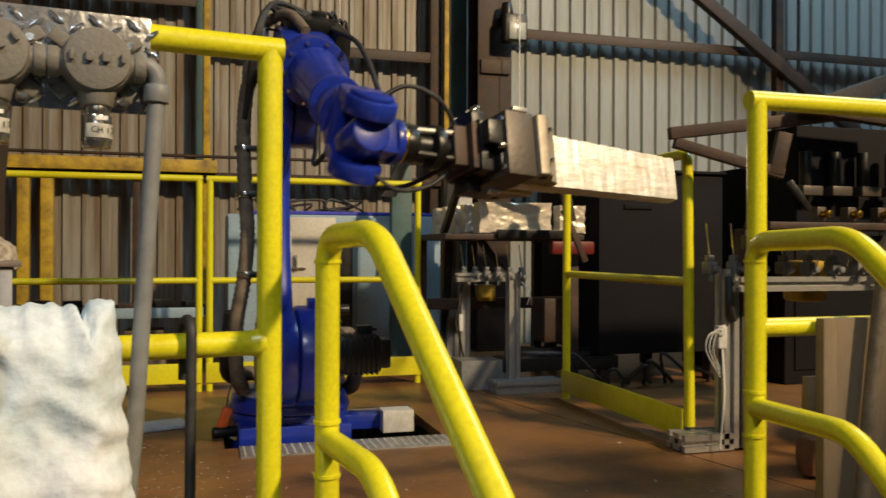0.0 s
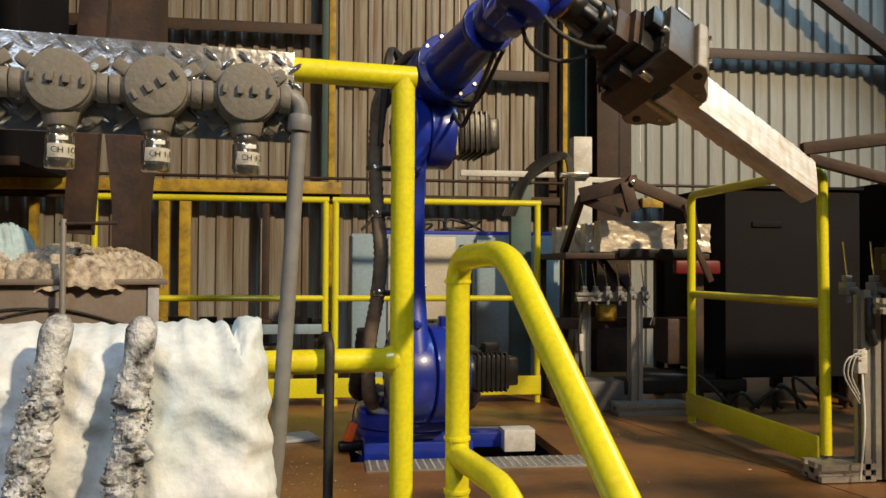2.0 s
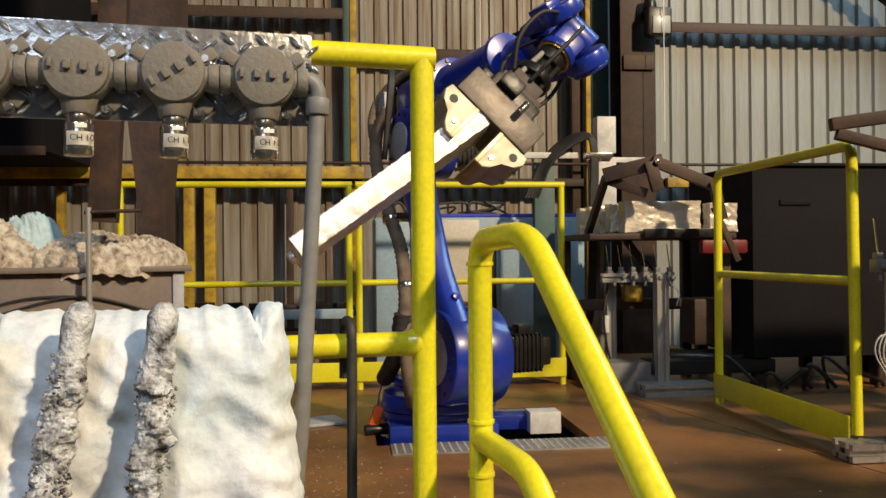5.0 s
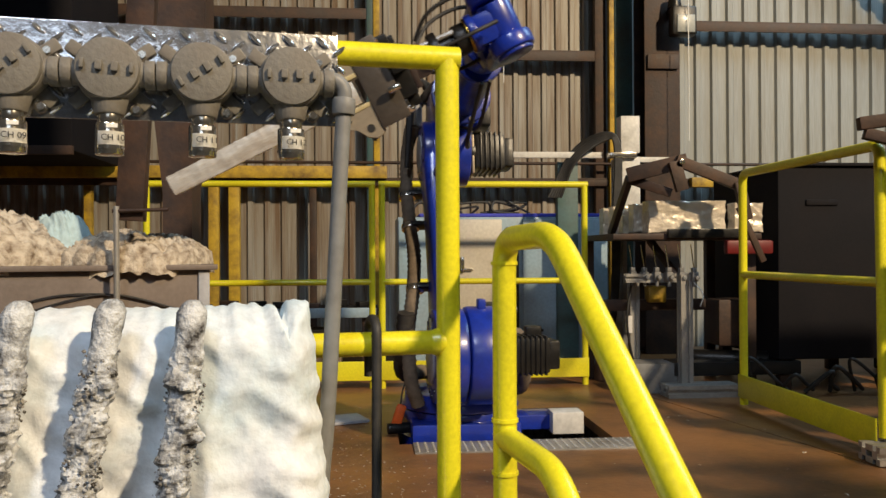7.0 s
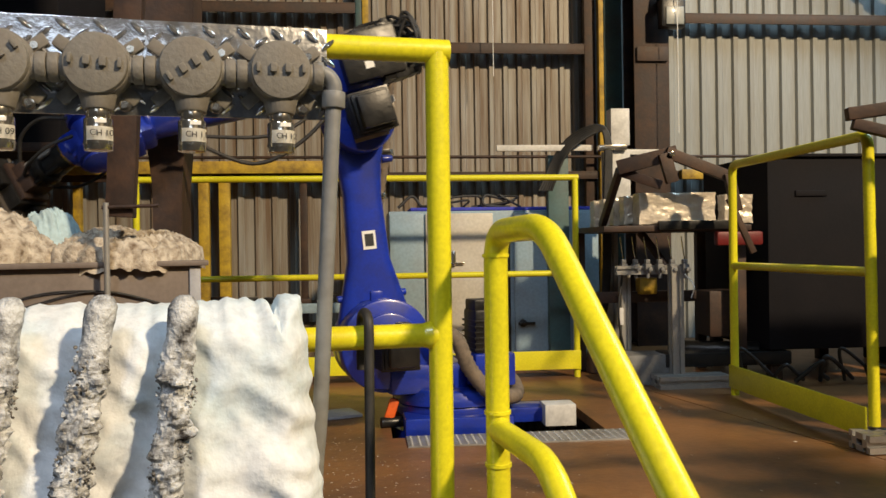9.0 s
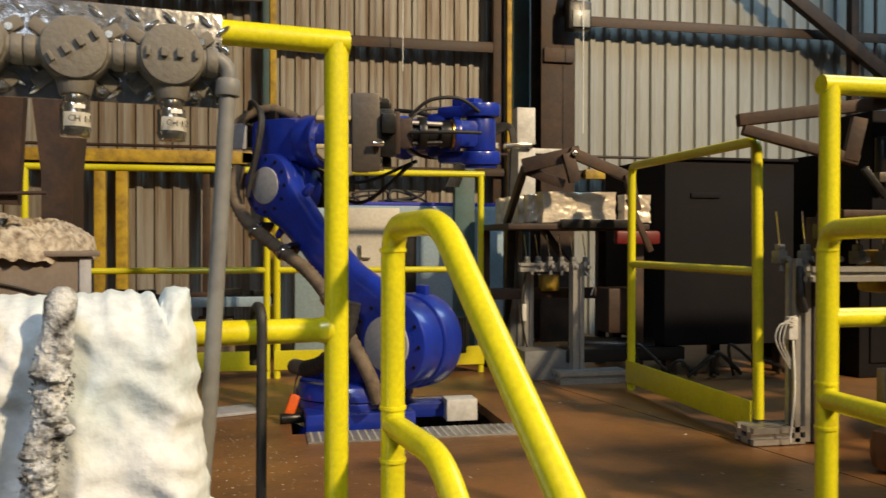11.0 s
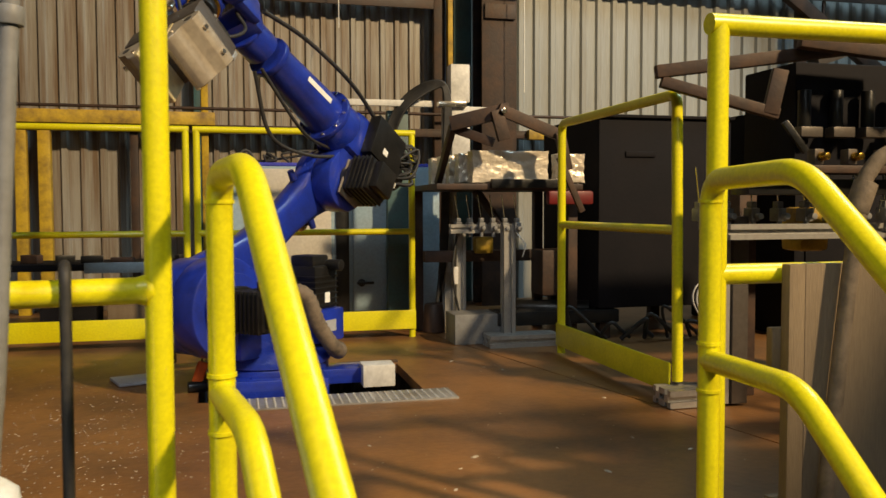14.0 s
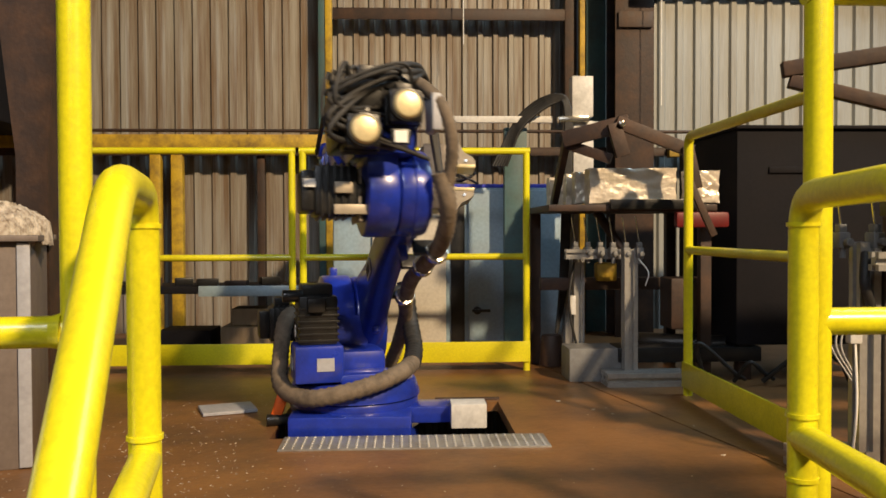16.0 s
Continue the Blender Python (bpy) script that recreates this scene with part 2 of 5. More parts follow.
# ---- structure ----
PIT = (0.68, 1.50, 3.10, 3.66)   # the opening in the deck round the robot's foot
deck = thing("floor", "brown worn steel plate deck with seams and dust", "floor", kind="structure")
SEAM = (2.507, 1.49)   # where the slanting seam meets the near and the far edge
for quad in (((-4.0, 1.36), (PIT[0], 1.36), (PIT[0], 6.05), (-4.0, 6.05)), ((PIT[0], 1.36), (PIT[1], 1.36), (PIT[1], PIT[2]), (PIT[0], PIT[2])),
             ((PIT[0], PIT[3]), (PIT[1] - 0.012, PIT[3]), (PIT[1] - 0.012, 6.05), (PIT[0], 6.05)),
             ((PIT[1], 1.36), (SEAM[0] - 0.004, 1.36), (SEAM[1] - 0.004, 6.05), (PIT[1] - 0.012, 6.05), (PIT[1] - 0.012, PIT[3]), (PIT[1], PIT[3])),
             ((SEAM[0] + 0.004, 1.36), (6.9, 1.36), (6.9, 6.05), (SEAM[1] + 0.004, 6.05))):
    bm = bmesh.new()
    lo, hi = [bm.verts.new((x, y, -0.04)) for x, y in quad], [bm.verts.new((x, y, 0)) for x, y in quad]
    bm.faces.new(list(reversed(lo)))
    bm.faces.new(hi)
    for a in range(len(quad)):
        b = (a + 1) % len(quad)
        bm.faces.new((lo[a], lo[b], hi[b], hi[a]))
    part("deck_plate", bm, DECK, deck, smooth=0)
solid("pit_bottom", CONCRETE, [((1.07, 3.44, -0.36), (0.9, 0.68, 0.04))], "dark concrete pit floor under the robot", "floor", "structure", bev=0)
solid("ground", CONCRETE, [((1.5, -1.4, -0.95), (14, 15.2, 0.06))], "grey concrete hall floor", "ground", "structure", bev=0)
solid("ceiling", HALL, [((1.5, -1.4, 8.6), (14, 15.2, 0.1))], "grey sheet roof of the hall", "ceiling", "structure", bev=0)
solid("wall_south", HALL, [((1.5, -9.05, 1.1), (14, 0.1, 4.1)), ((1.5, -9.05, 6.85), (14, 0.1, 3.5)), ((-3.75, -9.05, 4.15), (3.5, 0.1, 2.0)), ((5.7, -9.05, 4.15), (5.6, 0.1, 2.0))],
      "grey sheet wall of the hall with a high window band", "wall", "structure", bev=0)
solid("wall_west", HALL, [((-5.45, -1.4, 3.8), (0.1, 15, 9.5))], "grey sheet wall of the hall", "wall", "structure", bev=0)
solid("wall_east", HALL, [((8.45, -1.4, 3.8), (0.1, 15, 9.5))], "grey sheet wall of the hall", "wall", "structure", bev=0)
# added out of view to keep the key lamp off the boards and near deck
solid("shade_wall", HALL, [((3.65, -4.55, 0.88), (0.1, 8.88, 3.66))], "unseen grey sheet wall added to shade the near deck", "wall", "structure", bev=0)

WALL_Y = 6.12
wall = thing("wall_north", "pale corrugated metal sheet wall with rust streaks and dark purlins", "wall", kind="structure")


def sheet(x0, x1, z0, z1, y, mat, pitch=0.125, depth=0.024):
    """One trapezoid-ribbed sheet, with thickness."""
    bm = bmesh.new()
    prof = []
    n = int(round((x1 - x0) / pitch))
    p = (x1 - x0) / n
    for i in range(n):
        a = x0 + i * p
        prof += [(a, 0), (a + 0.52 * p, 0), (a + 0.62 * p, -depth), (a + 0.90 * p, -depth)]
    prof.append((x1, 0))
    lo, hi = [bm.verts.new((x, y + d, z0)) for x, d in prof], [bm.verts.new((x, y + d, z1)) for x, d in prof]
    lob, hib = [bm.verts.new((x, y + d + 0.004, z0)) for x, d in prof], [bm.verts.new((x, y + d + 0.004, z1)) for x, d in prof]
    for i in range(len(prof) - 1):
        bm.faces.new((lo[i], lo[i + 1], hi[i + 1], hi[i]))
        bm.faces.new((lob[i + 1], lob[i], hib[i], hib[i + 1]))
        bm.faces.new((lob[i], lob[i + 1], lo[i + 1], lo[i]))
        bm.faces.new((hi[i], hi[i + 1], hib[i + 1], hib[i]))
    return part("sheet", bm, mat, wall, smooth=0)


def bay(x0, x1, rows, mat, width=1.0, y=WALL_Y, pitch=0.125):
    n = max(1, int(round((x1 - x0) / width)))
    for k, (z0, z1) in enumerate(rows):
        for i in range(n):
            sheet(x0 + (x1 - x0) * i / n, x0 + (x1 - x0) * (i + 1) / n, z0, z1, y - 0.006 * (k % 2) - 0.002 * (i % 2), mat, pitch)


bay(-5.2, 0.60, ((-0.9, 1.20), (1.20, 2.43), (2.39, 8.55)), SHEET_RUSTY, 0.97)
bay(0.62, 2.32, ((-0.9, 1.20), (1.20, 2.16), (2.12, 8.55)), SHEET_RUSTY, 0.85, pitch=0.106)
bay(2.32, 8.4, ((-0.9, 1.20), (1.20, 2.39), (2.35, 8.55)), SHEET, 1.02)


def angle_bar(name, mat, parent, x0, x1, z, y=5.99, h=0.07, d=0.09, label=""):
    bm = bmesh.new()
    box(bm, ((x0 + x1) / 2, y, z), (x1 - x0, d, 0.012), 0.002)
    box(bm, ((x0 + x1) / 2, y - d / 2 + 0.006, z - h / 2), (x1 - x0, 0.012, h), 0.002)
    return part(name, bm, mat, parent, label)


frame_n = thing("wall_frame", "dark brown and yellow rusty steel purlins, posts and braces on the wall", "steel frame", kind="structure")
angle_bar("purlin", STEEL, frame_n, 2.78, 8.3, 2.40)
angle_bar("purlin", STEEL, frame_n, 0.66, 2.28, 2.165)
angle_bar("purlin", STEEL, frame_n, -5.0, 0.56, 2.44)
angle_bar("purlin", STEEL, frame_n, -5.0, 8.3, 1.235, y=5.97, h=0.05, d=0.13)
angle_bar("purlin", STEEL, frame_n, 2.78, 8.3, 3.7)
boxpart("purlin", YELLOW_WORN, frame_n, (-2.2, 5.88, 1.275), (5.8, 0.06, 0.085), 0.004, label="chipped yellow beam")
boxpart("purlin", YELLOW_WORN, frame_n, (4.6, 5.88, 1.21), (3.4, 0.06, 0.07), 0.004, label="chipped yellow beam")
tubepart("pipe", STEEL, frame_n, [(-5.0, 5.84, 1.345), (5.6, 5.84, 1.335)], 0.011, 8)
for x, w, mat, y in ((0.585, 0.045, TEAL, 5.98), (0.632, 0.045, YELLOW_WORN, 5.97), (2.318, 0.035, YELLOW_WORN, 5.90), (2.255, 0.08, STEEL, 5.97),
                     (-0.50, 0.07, YELLOW_WORN, 5.93), (-0.36, 0.075, YELLOW_WORN, 5.93), (0.18, 0.05, STEEL, 5.97), (-1.35, 0.05, YELLOW_WORN, 5.95)):
    low = x in (-0.50, -0.36, 0.18, -1.35)
    z0, z1 = (-0.02, 1.19) if low else (-0.02, 8.5)
    boxpart("post", mat, frame_n, (x, y, (z0 + z1) / 2), (w, 0.06, z1 - z0), 0.004)
boxpart("post", TEAL, frame_n, (2.42, 5.93, 4.23), (0.13, 0.02, 8.5), 0.003, label="teal painted strip")
boxpart("post", STEEL, frame_n, (5.20, 5.92, 4.25), (0.07, 0.07, 8.5), 0.004)
bm = bmesh.new()
box(bm, (4.62, 5.86, 2.62), (0.10, 0.07, 3.3), 0.004, (0, -56, 0))
part("brace", bm, STEEL, frame_n)
boxpart("post", STEEL, frame_n, (5.45, 5.97, 4.25), (0.02, 0.02, 8.5), 0.002)


def i_column(name, x, y, w, d, z0, z1, label, lean=0.0):
    bm = bmesh.new()
    box(bm, (0, -d / 2 + 0.008, 0), (w, 0.016, z1 - z0), 0.003)
    box(bm, (0, d / 2 - 0.008, 0), (w, 0.016, z1 - z0), 0.003)
    box(bm, (0, 0, 0), (0.012, d - 0.03, z1 - z0), 0)
    ob = part(name, bm, STEEL)
    ob.matrix_world = pose(x, y, (z0 + z1) / 2, 0, lean, 0)
    return tagged(ob, label, "column", kind="structure")


i_column("column", 2.60, 5.74, 0.25, 0.24, -0.02, 8.5, "dark brown steel column against the wall")
boxpart("splice_plate", STEEL, frame_n, (2.60, 5.605, 2.02), (0.22, 0.02, 0.10), 0.004)
bm = bmesh.new()
rings = []
for z, x0, x1 in ((0.0, -0.225, -0.115), (0.95, -0.225, -0.115), (1.62, -0.300, -0.060), (8.5, -0.300, -0.060)):
    rings.append([bm.verts.new((x, y, z)) for x, y in ((x0, 3.32), (x1, 3.32), (x1, 3.50), (x0, 3.50))])
for a, b in zip(rings, rings[1:]):
    for k in range(4):
        bm.faces.new((a[k], a[(k + 1) % 4], b[(k + 1) % 4], b[k]))
bm.faces.new(list(reversed(rings[0])))
bm.faces.new(rings[-1])
tagged(part("column", bm, STEEL, None, "", 20), "dark brown tapered steel column behind the grey bin", "column", kind="structure")
hood = thing("extraction_hood", "large dark sheet steel hood beside the columns", "hood")
boxpart("hood_body", DARKBOX, hood, (-2.35, 5.35, 2.1), (2.5, 0.9, 1.6), 0.02)
boxpart("hood_lip", STEEL, hood, (-2.35, 4.88, 1.30), (2.52, 0.03, 0.05), 0.004)
cylpart("duct", DARKBOX, hood, (-2.35, 5.35, 2.9), (-2.35, 5.35, 8.55), 0.35, seg=32)
bm = bmesh.new()
box(bm, (0, 0, 0), (0.085, 0.05, 7.7), 0.004)
hanger = part("chute_leg", bm, STEEL)
hanger.matrix_world = pose(0.040, 2.70, 4.66, 0, 3.2, 0)
tagged(hanger, "dark brown steel leg hanging above the bin", "steel leg", kind="structure")

# ---- railings ----
R = 0.0205


def pipe(parent, pts, name="rail", r=R, bend=0.07, label=""):
    return tubepart(name, YELLOW, parent, rounded(pts, bend) if len(pts) > 2 else pts, r, 18, label)


def collar(parent, p, q):
    cylpart("weld_collar", YELLOW, parent, p, q, R + 0.0025, seg=18)


FRONT = pose(0.706, 1.427, 0, 0, 0, 9)   # the corner post of the front rail, which runs off at a slant
front = thing("guard_rail", "bright yellow painted pipe guard rail beside the stair", "railing", FRONT, "railings")
pipe(front, [(0, 0, -0.9), (0, 0, 1.046)], "post")
pipe(front, [(0.0205, 0, 1.046), (-2.3, 0, 1.046)])
pipe(front, [(-0.008, 0, 0.558), (-2.3, 0, 0.560)], "mid_rail")
pipe(front, [(-2.28, 0, -0.9), (-2.28, 0, 1.05)], "post")
cylpart("weld_collar", YELLOW, front, (-0.018, 0, 0.558), (-0.032, 0, 0.558), R + 0.004, R, 18)


def stair_rail(post, knee, lean, k, top, low, low_knee, label):
    """A stair handrail with its lower rail: the upright, the knee where it turns down, sideways lean and fall for each metre."""
    st = thing("stair_rail", label, "railing", group="stair rails")
    (xp, yp), (xk, yk) = post, knee
    end = yk + 0.12
    pipe(st, [(xp, yp, -0.9), (xp, yp, top), (xk, yk, top + 0.004), (xk + lean * end, -0.12, top + 0.004 - k * end)], "rail", bend=0.055)
    pipe(st, [(xp, yp, low), (xk, yk, low_knee), (xk + lean * end, -0.12, low_knee - k * end)], "mid_rail", bend=0.05)
    pipe(st, [(xk + lean * end, -0.11, -0.92), (xk + lean * end, -0.11, top - k * end)], "post")
    for z in (0.693, 0.427, 0.338):
        collar(st, (xp, yp, z - 0.003), (xp, yp, z + 0.003))
    return st


stair_rail((0.799, 1.398), (0.838, 1.186), 0.185, 0.875, 0.734, 0.398, 0.393, "bright yellow pipe handrail sloping down beside the junction boxes")
stair_rail((1.682, 1.469), (1.642, 1.157), 0.03, 0.83, 0.733, 0.395, 0.408, "bright yellow pipe handrail sloping down beside the wooden boards")
right = thing("guard_rail", "bright yellow pipe guard rail beside the wooden boards", "railing", group="railings")
pipe(right, [(1.735, 1.535, -0.9), (1.735, 1.535, 1.035)], "post")
pipe(right, [(1.7145, 1.535, 1.035), (3.6, 1.56, 1.035)])
pipe(right, [(1.735, 1.535, 0.55), (3.6, 1.56, 0.55)], "mid_rail")
pipe(right, [(3.58, 1.56, -0.9), (3.58, 1.56, 1.04)], "post")

back_a = thing("guard_rail", "yellow pipe guard rail with toe board before the bench", "railing", group="railings")
back_b = thing("guard_rail", "yellow pipe guard rail with toe board before the cabinet", "railing", group="railings")
for th, x0, x1 in ((back_a, -0.565, 0.588), (back_b, 0.640, 1.725)):
    pipe(th, [(x0, 4.4, 0.0), (x0, 4.4, 1.072)], "post", 0.017)
    pipe(th, [(x1, 4.4, 0.0), (x1, 4.4, 1.072)], "post", 0.017)
    pipe(th, [(x0 - 0.017, 4.4, 1.072), (x1 + 0.017, 4.4, 1.072)], "rail", 0.017)
    pipe(th, [(x0, 4.4, 0.558), (x1, 4.4, 0.558)], "mid_rail", 0.016)
    boxpart("toe_board", YELLOW, th, ((x0 + x1) / 2, 4.378, 0.095), (x1 - x0 + 0.03, 0.008, 0.10), 0.002)
far = thing("guard_rail", "yellow pipe guard rail with toe board beside the dark cabinet", "railing", group="railings")
pipe(far, [(2.30, 3.735, 0.0), (2.30, 3.735, 1.07), (2.30, 2.69, 1.07), (2.312, 2.69, 0.075)], "rail", 0.019, 0.045)
pipe(far, [(2.30, 3.735, 0.602), (2.306, 2.69, 0.602)], "mid_rail", 0.017)
boxpart("toe_board", YELLOW, far, (2.282, 3.22, 0.088), (0.008, 1.06, 0.105), 0.002, (0, 0, 0))

# ---- junction box panel on the guard rail ----
panel = thing("junction_board", "bright tread plate panel with a row of grey junction boxes", "panel", FRONT)
bm = bmesh.new()
PX0, PX1, PZ0, PZ1, PY = -1.36, -0.195, 0.915, 1.061, -0.050
box(bm, ((PX0 + PX1) / 2, PY, (PZ0 + PZ1) / 2), (PX1 - PX0, 0.004, PZ1 - PZ0), 0.0008)
plate = part("tread_plate", bm, TREAD, panel)
bm = bmesh.new()
for i in range(45):
    for j in range(5):
        x, z = PX0 + 0.014 + i * 0.0262, PZ0 + 0.014 + j * 0.0265 + (0.013 if i % 2 else 0)
        if z < PZ1 - 0.008:
            a = 40 if (i + j) % 2 else -40
            vs = bmesh.ops.create_uvsphere(bm, u_segments=8, v_segments=6, radius=1)["verts"]
            bmesh.ops.transform(bm, matrix=Matrix.Translation((x, PY - 0.002, z)) @ pose(0, 0, 0, 0, a, 0) @ Matrix.Diagonal((0.0140, 0.0062, 0.0042, 1)), verts=vs)
tagged(part("tread_pattern", bm, TREAD, plate, "raised diamond tread pattern"), kind="stuff")


def text_mesh(name, words, size, mat, parent, m):
    cu = bpy.data.curves.new(name, "FONT")
    cu.body, cu.size, cu.align_x, cu.align_y, cu.extrude = words, size, "CENTER", "CENTER", 0.0002
    tmp = new(name, cu)
    me = bpy.data.meshes.new_from_object(tmp.evaluated_get(bpy.context.evaluated_depsgraph_get()))
    bpy.data.objects.remove(tmp)
    me.materials.append(mat)
    ob = new(name, me)
    ob.parent = parent
    ob.matrix_local = m
    return ob


def junction(x, z, turn, words):
    """A cast round conduit box with a screwed cover, side hubs and a plug below with its label."""
    j = thing("junction_box", "grey cast junction box with round lid and chrome plug below", "junction box", FRONT @ Matrix.Translation((x, 0, z)), "junction boxes")
    y = PY - 0.004
    bm = bmesh.new()
    cyl(bm, (0, y, 0), (0, y - 0.040, 0), 0.050, 0.047, 32, 0.003)
    box(bm, (0, y - 0.006, 0), (0.070, 0.012, 0.070), 0.01, (0, 45, 0))
    cyl(bm, (-0.062, y - 0.022, -0.004), (0.062, y - 0.022, -0.004), 0.019, None, 20, 0.002)
    cyl(bm, (-0.0655, y - 0.022, -0.004), (-0.050, y - 0.022, -0.004), 0.022, None, 20, 0.002)
    cyl(bm, (0.050, y - 0.022, -0.004), (0.0655, y - 0.022, -0.004), 0.022, None, 20, 0.002)
    cyl(bm, (0, y - 0.018, -0.030), (0, y - 0.022, -0.066), 0.030, 0.021, 24, 0.002)
    for a in (35, 145, 222, 318):
        c, s = math.cos(radians(a)), math.sin(radians(a))
        box(bm, (0.060 * c, y - 0.004, 0.060 * s), (0.028, 0.008, 0.020), 0.004, (0, -a, 0))
    part("body", bm, GREYPAINT, j)
    bm = bmesh.new()
    cyl(bm, (0, y - 0.038, 0), (0, y - 0.050, 0), 0.0455, 0.044, 36, 0.002)
    lid = part("lid", bm, GREYPAINT, j)
    for dx, s in ((-0.034, 0.006), (-0.011, 0.010), (0.011, 0.010), (0.034, 0.006)):
        boxpart("lug", GREYPAINT, lid, (dx, y - 0.053, 0.002), (s, 0.008, 0.014), 0.0015)
    lid.matrix_local = pose(0, 0, 0, 0, turn, 0)
    for sx, sz in ((0.045, 0.030), (0.036, -0.054)):
        bm = bmesh.new()
        cyl(bm, (sx, y - 0.001, sz), (sx, y - 0.006, sz), 0.0095, None, 20, 0.001)
        cyl(bm, (sx, y - 0.006, sz), (sx, y - 0.012, sz), 0.006, None, 6)
        part("bolt", bm, CHROME, j, "steel bolt and washer")
    bm = bmesh.new()
    cyl(bm, (0, y - 0.022, -0.062), (0, y - 0.022, -0.078), 0.0175, None, 24, 0.002)
    cyl(bm, (0, y - 0.022, -0.078), (0, y - 0.022, -0.125), 0.0205, None, 28, 0.002)
    cyl(bm, (0, y - 0.022, -0.112), (0, y - 0.022, -0.116), 0.0212, None, 28)
    plug = part("plug", bm, CHROME, j, "chrome cable plug")
    bm = bmesh.new()
    n = 10
    ring = [(0.0212 * math.sin(a), y - 0.022 - 0.0212 * math.cos(a)) for a in [radians(-42 + 124 * i / n) for i in range(n + 1)]]
    lo, hi = [bm.verts.new((u, w, -0.111)) for u, w in ring], [bm.verts.new((u, w, -0.091)) for u, w in ring]
    for i in range(n):
        bm.faces.new((lo[i], lo[i + 1], hi[i + 1], hi[i]))
    bmesh.ops.solidify(bm, geom=bm.faces, thickness=0.0003)
    lab = part("label", bm, PAPER, plug, "white paper label")
    text_mesh("lettering", words, 0.0125, INK, plug, pose(0, y - 0.022, 0, 0, 0, 20) @ pose(0, -0.0218, -0.1010, 90, 0, 0))
    bm = bmesh.new()
    box(bm, (0.006, y - 0.0425, -0.083), (0.016, 0.0006, 0.006), 0)
    part("small_label", bm, PAPER, plug)
    return j


for i, (turn, words) in enumerate(((0, "CH 12"), (-32, "CH 11"), (4, "CH 10"), (-35, "CH 09"), (0, "CH 08"), (20, "CH 07"))):
    junction(-0.271 - 0.1325 * i, 0.983, turn, words)

con = thing("conduit", "grey steel conduit bending down from the junction boxes", "conduit")
con.matrix_world = FRONT
tubepart("pipe", CONDUIT, con, curve_points([(-0.215, -0.076, 0.984), (-0.200, -0.076, 0.983), (-0.188, -0.076, 0.968), (-0.188, -0.076, 0.94), (-0.193, -0.078, 0.87), (-0.215, -0.08, 0.485), (-0.232, -0.08, 0.18), (-0.24, -0.08, -0.9)], 8), 0.0125, 16)
cylpart("coupling", CONDUIT, con, (-0.188, -0.076, 0.956), (-0.189, -0.076, 0.930), 0.0185, None, 20, 0.002)
cylpart("coupling", CONDUIT, con, (-0.214, -0.076, 0.984), (-0.204, -0.076, 0.984), 0.0185, None, 20, 0.002)

hook = thing("hook_bar", "black steel hooked bar hanging on the yellow mid rail", "hook bar", FRONT)
tubepart("bar", RUBBER, hook, rounded([(-0.133, 0.032, 0.50), (-0.133, 0.030, 0.600), (-0.130, -0.032, 0.600), (-0.136, -0.032, -0.6)], 0.035), 0.0085, 12)

# ---- insulation wool in front of the rail ----


def wool_block(name, x0, x1, y0, y1, z0, z1, label, mat, amp=0.018, step=0.012, seed=0.0, ragged=0.0, slant=0.0):
    """A fluffy blanket: slumped folds, lumps and tufts, with torn top and side edges."""
    nx, nz = int((x1 - x0) / step), int((z1 - z0) / step)
    bm = bmesh.new()
    vs = {}
    for i in range(nx + 1):
        for k in range(nz + 1):
            x, z = x0 + (x1 - x0) * i / nx, z0 + (z1 - z0) * k / nz
            e = min(i, nx - i, nz - k) * step
            rim = max(0, 1 - e / 0.05)
            w = noise.noise(Vector((x * 3, z * 3, seed + 4)))
            fold = 1 - abs(noise.noise(Vector((x * 5 - z * 4 + w, z * 4 + x * 2, seed)))) * 2
            streak = noise.noise(Vector((x * 34 + z * 40, z * 15 - x * 12 + 3 * w, seed + 2)))
            fold2 = 1 - abs(noise.noise(Vector((x * 13 + z * 16, z * 9 - x * 5 + w * 2, seed + 9)))) * 2
            lump = noise.fractal(Vector((x * 16 + z * 7, z * 13 - x * 5, seed)), 1.1, 2.1, 3)
            y = y0 - amp * (fold - 0.4) - amp * 0.5 * fold2 - 0.008 * lump - 0.0036 * streak - 0.0007 * noise.noise(Vector((x * 95, z * 95, seed))) + 0.07 * rim ** 2.2 - 0.085 * (z1 - z) / 0.65
            up = (k / nz) ** 4
            top = ragged * (noise.noise(Vector((x * 6 + seed, 3, 0))) + 0.8 * noise.noise(Vector((x * 24, 7, 0))) + 0.6 * noise.noise(Vector((x * 75, 9, 0)))) * up
            if name == "wool_blanket":
                top += (0.022 * (x - x0) / (x1 - x0) - 0.026 * max(0, 1 - abs(x + 0.284 + 0.25 * (z - 0.6)) / 0.008)) * (k / nz) ** 8
            side = (0.007 * noise.noise(Vector((5, z * 9, seed))) + 0.008 * noise.noise(Vector((5, z * 40, seed)))) * (i / nx) ** 6 + slant * (1 - k / nz) * (i / nx)
            vs[i, k] = bm.verts.new((x + side, y, z + top))
    for i in range(nx):
        for k in range(nz):
            bm.faces.new((vs[i, k], vs[i + 1, k], vs[i + 1, k + 1], vs[i, k + 1]))
    edge = [e for e in bm.edges if e.is_boundary]
    ext = bmesh.ops.extrude_edge_only(bm, edges=edge)
    for v in ext["geom"]:
        if isinstance(v, bmesh.types.BMVert):
            v.co.y = y1 + 0.004 * noise.noise(v.co * 40)
    ob = tagged(part(name, bm, mat, None, "", 80), label, "insulation")
    ob.matrix_world = FRONT
    return ob


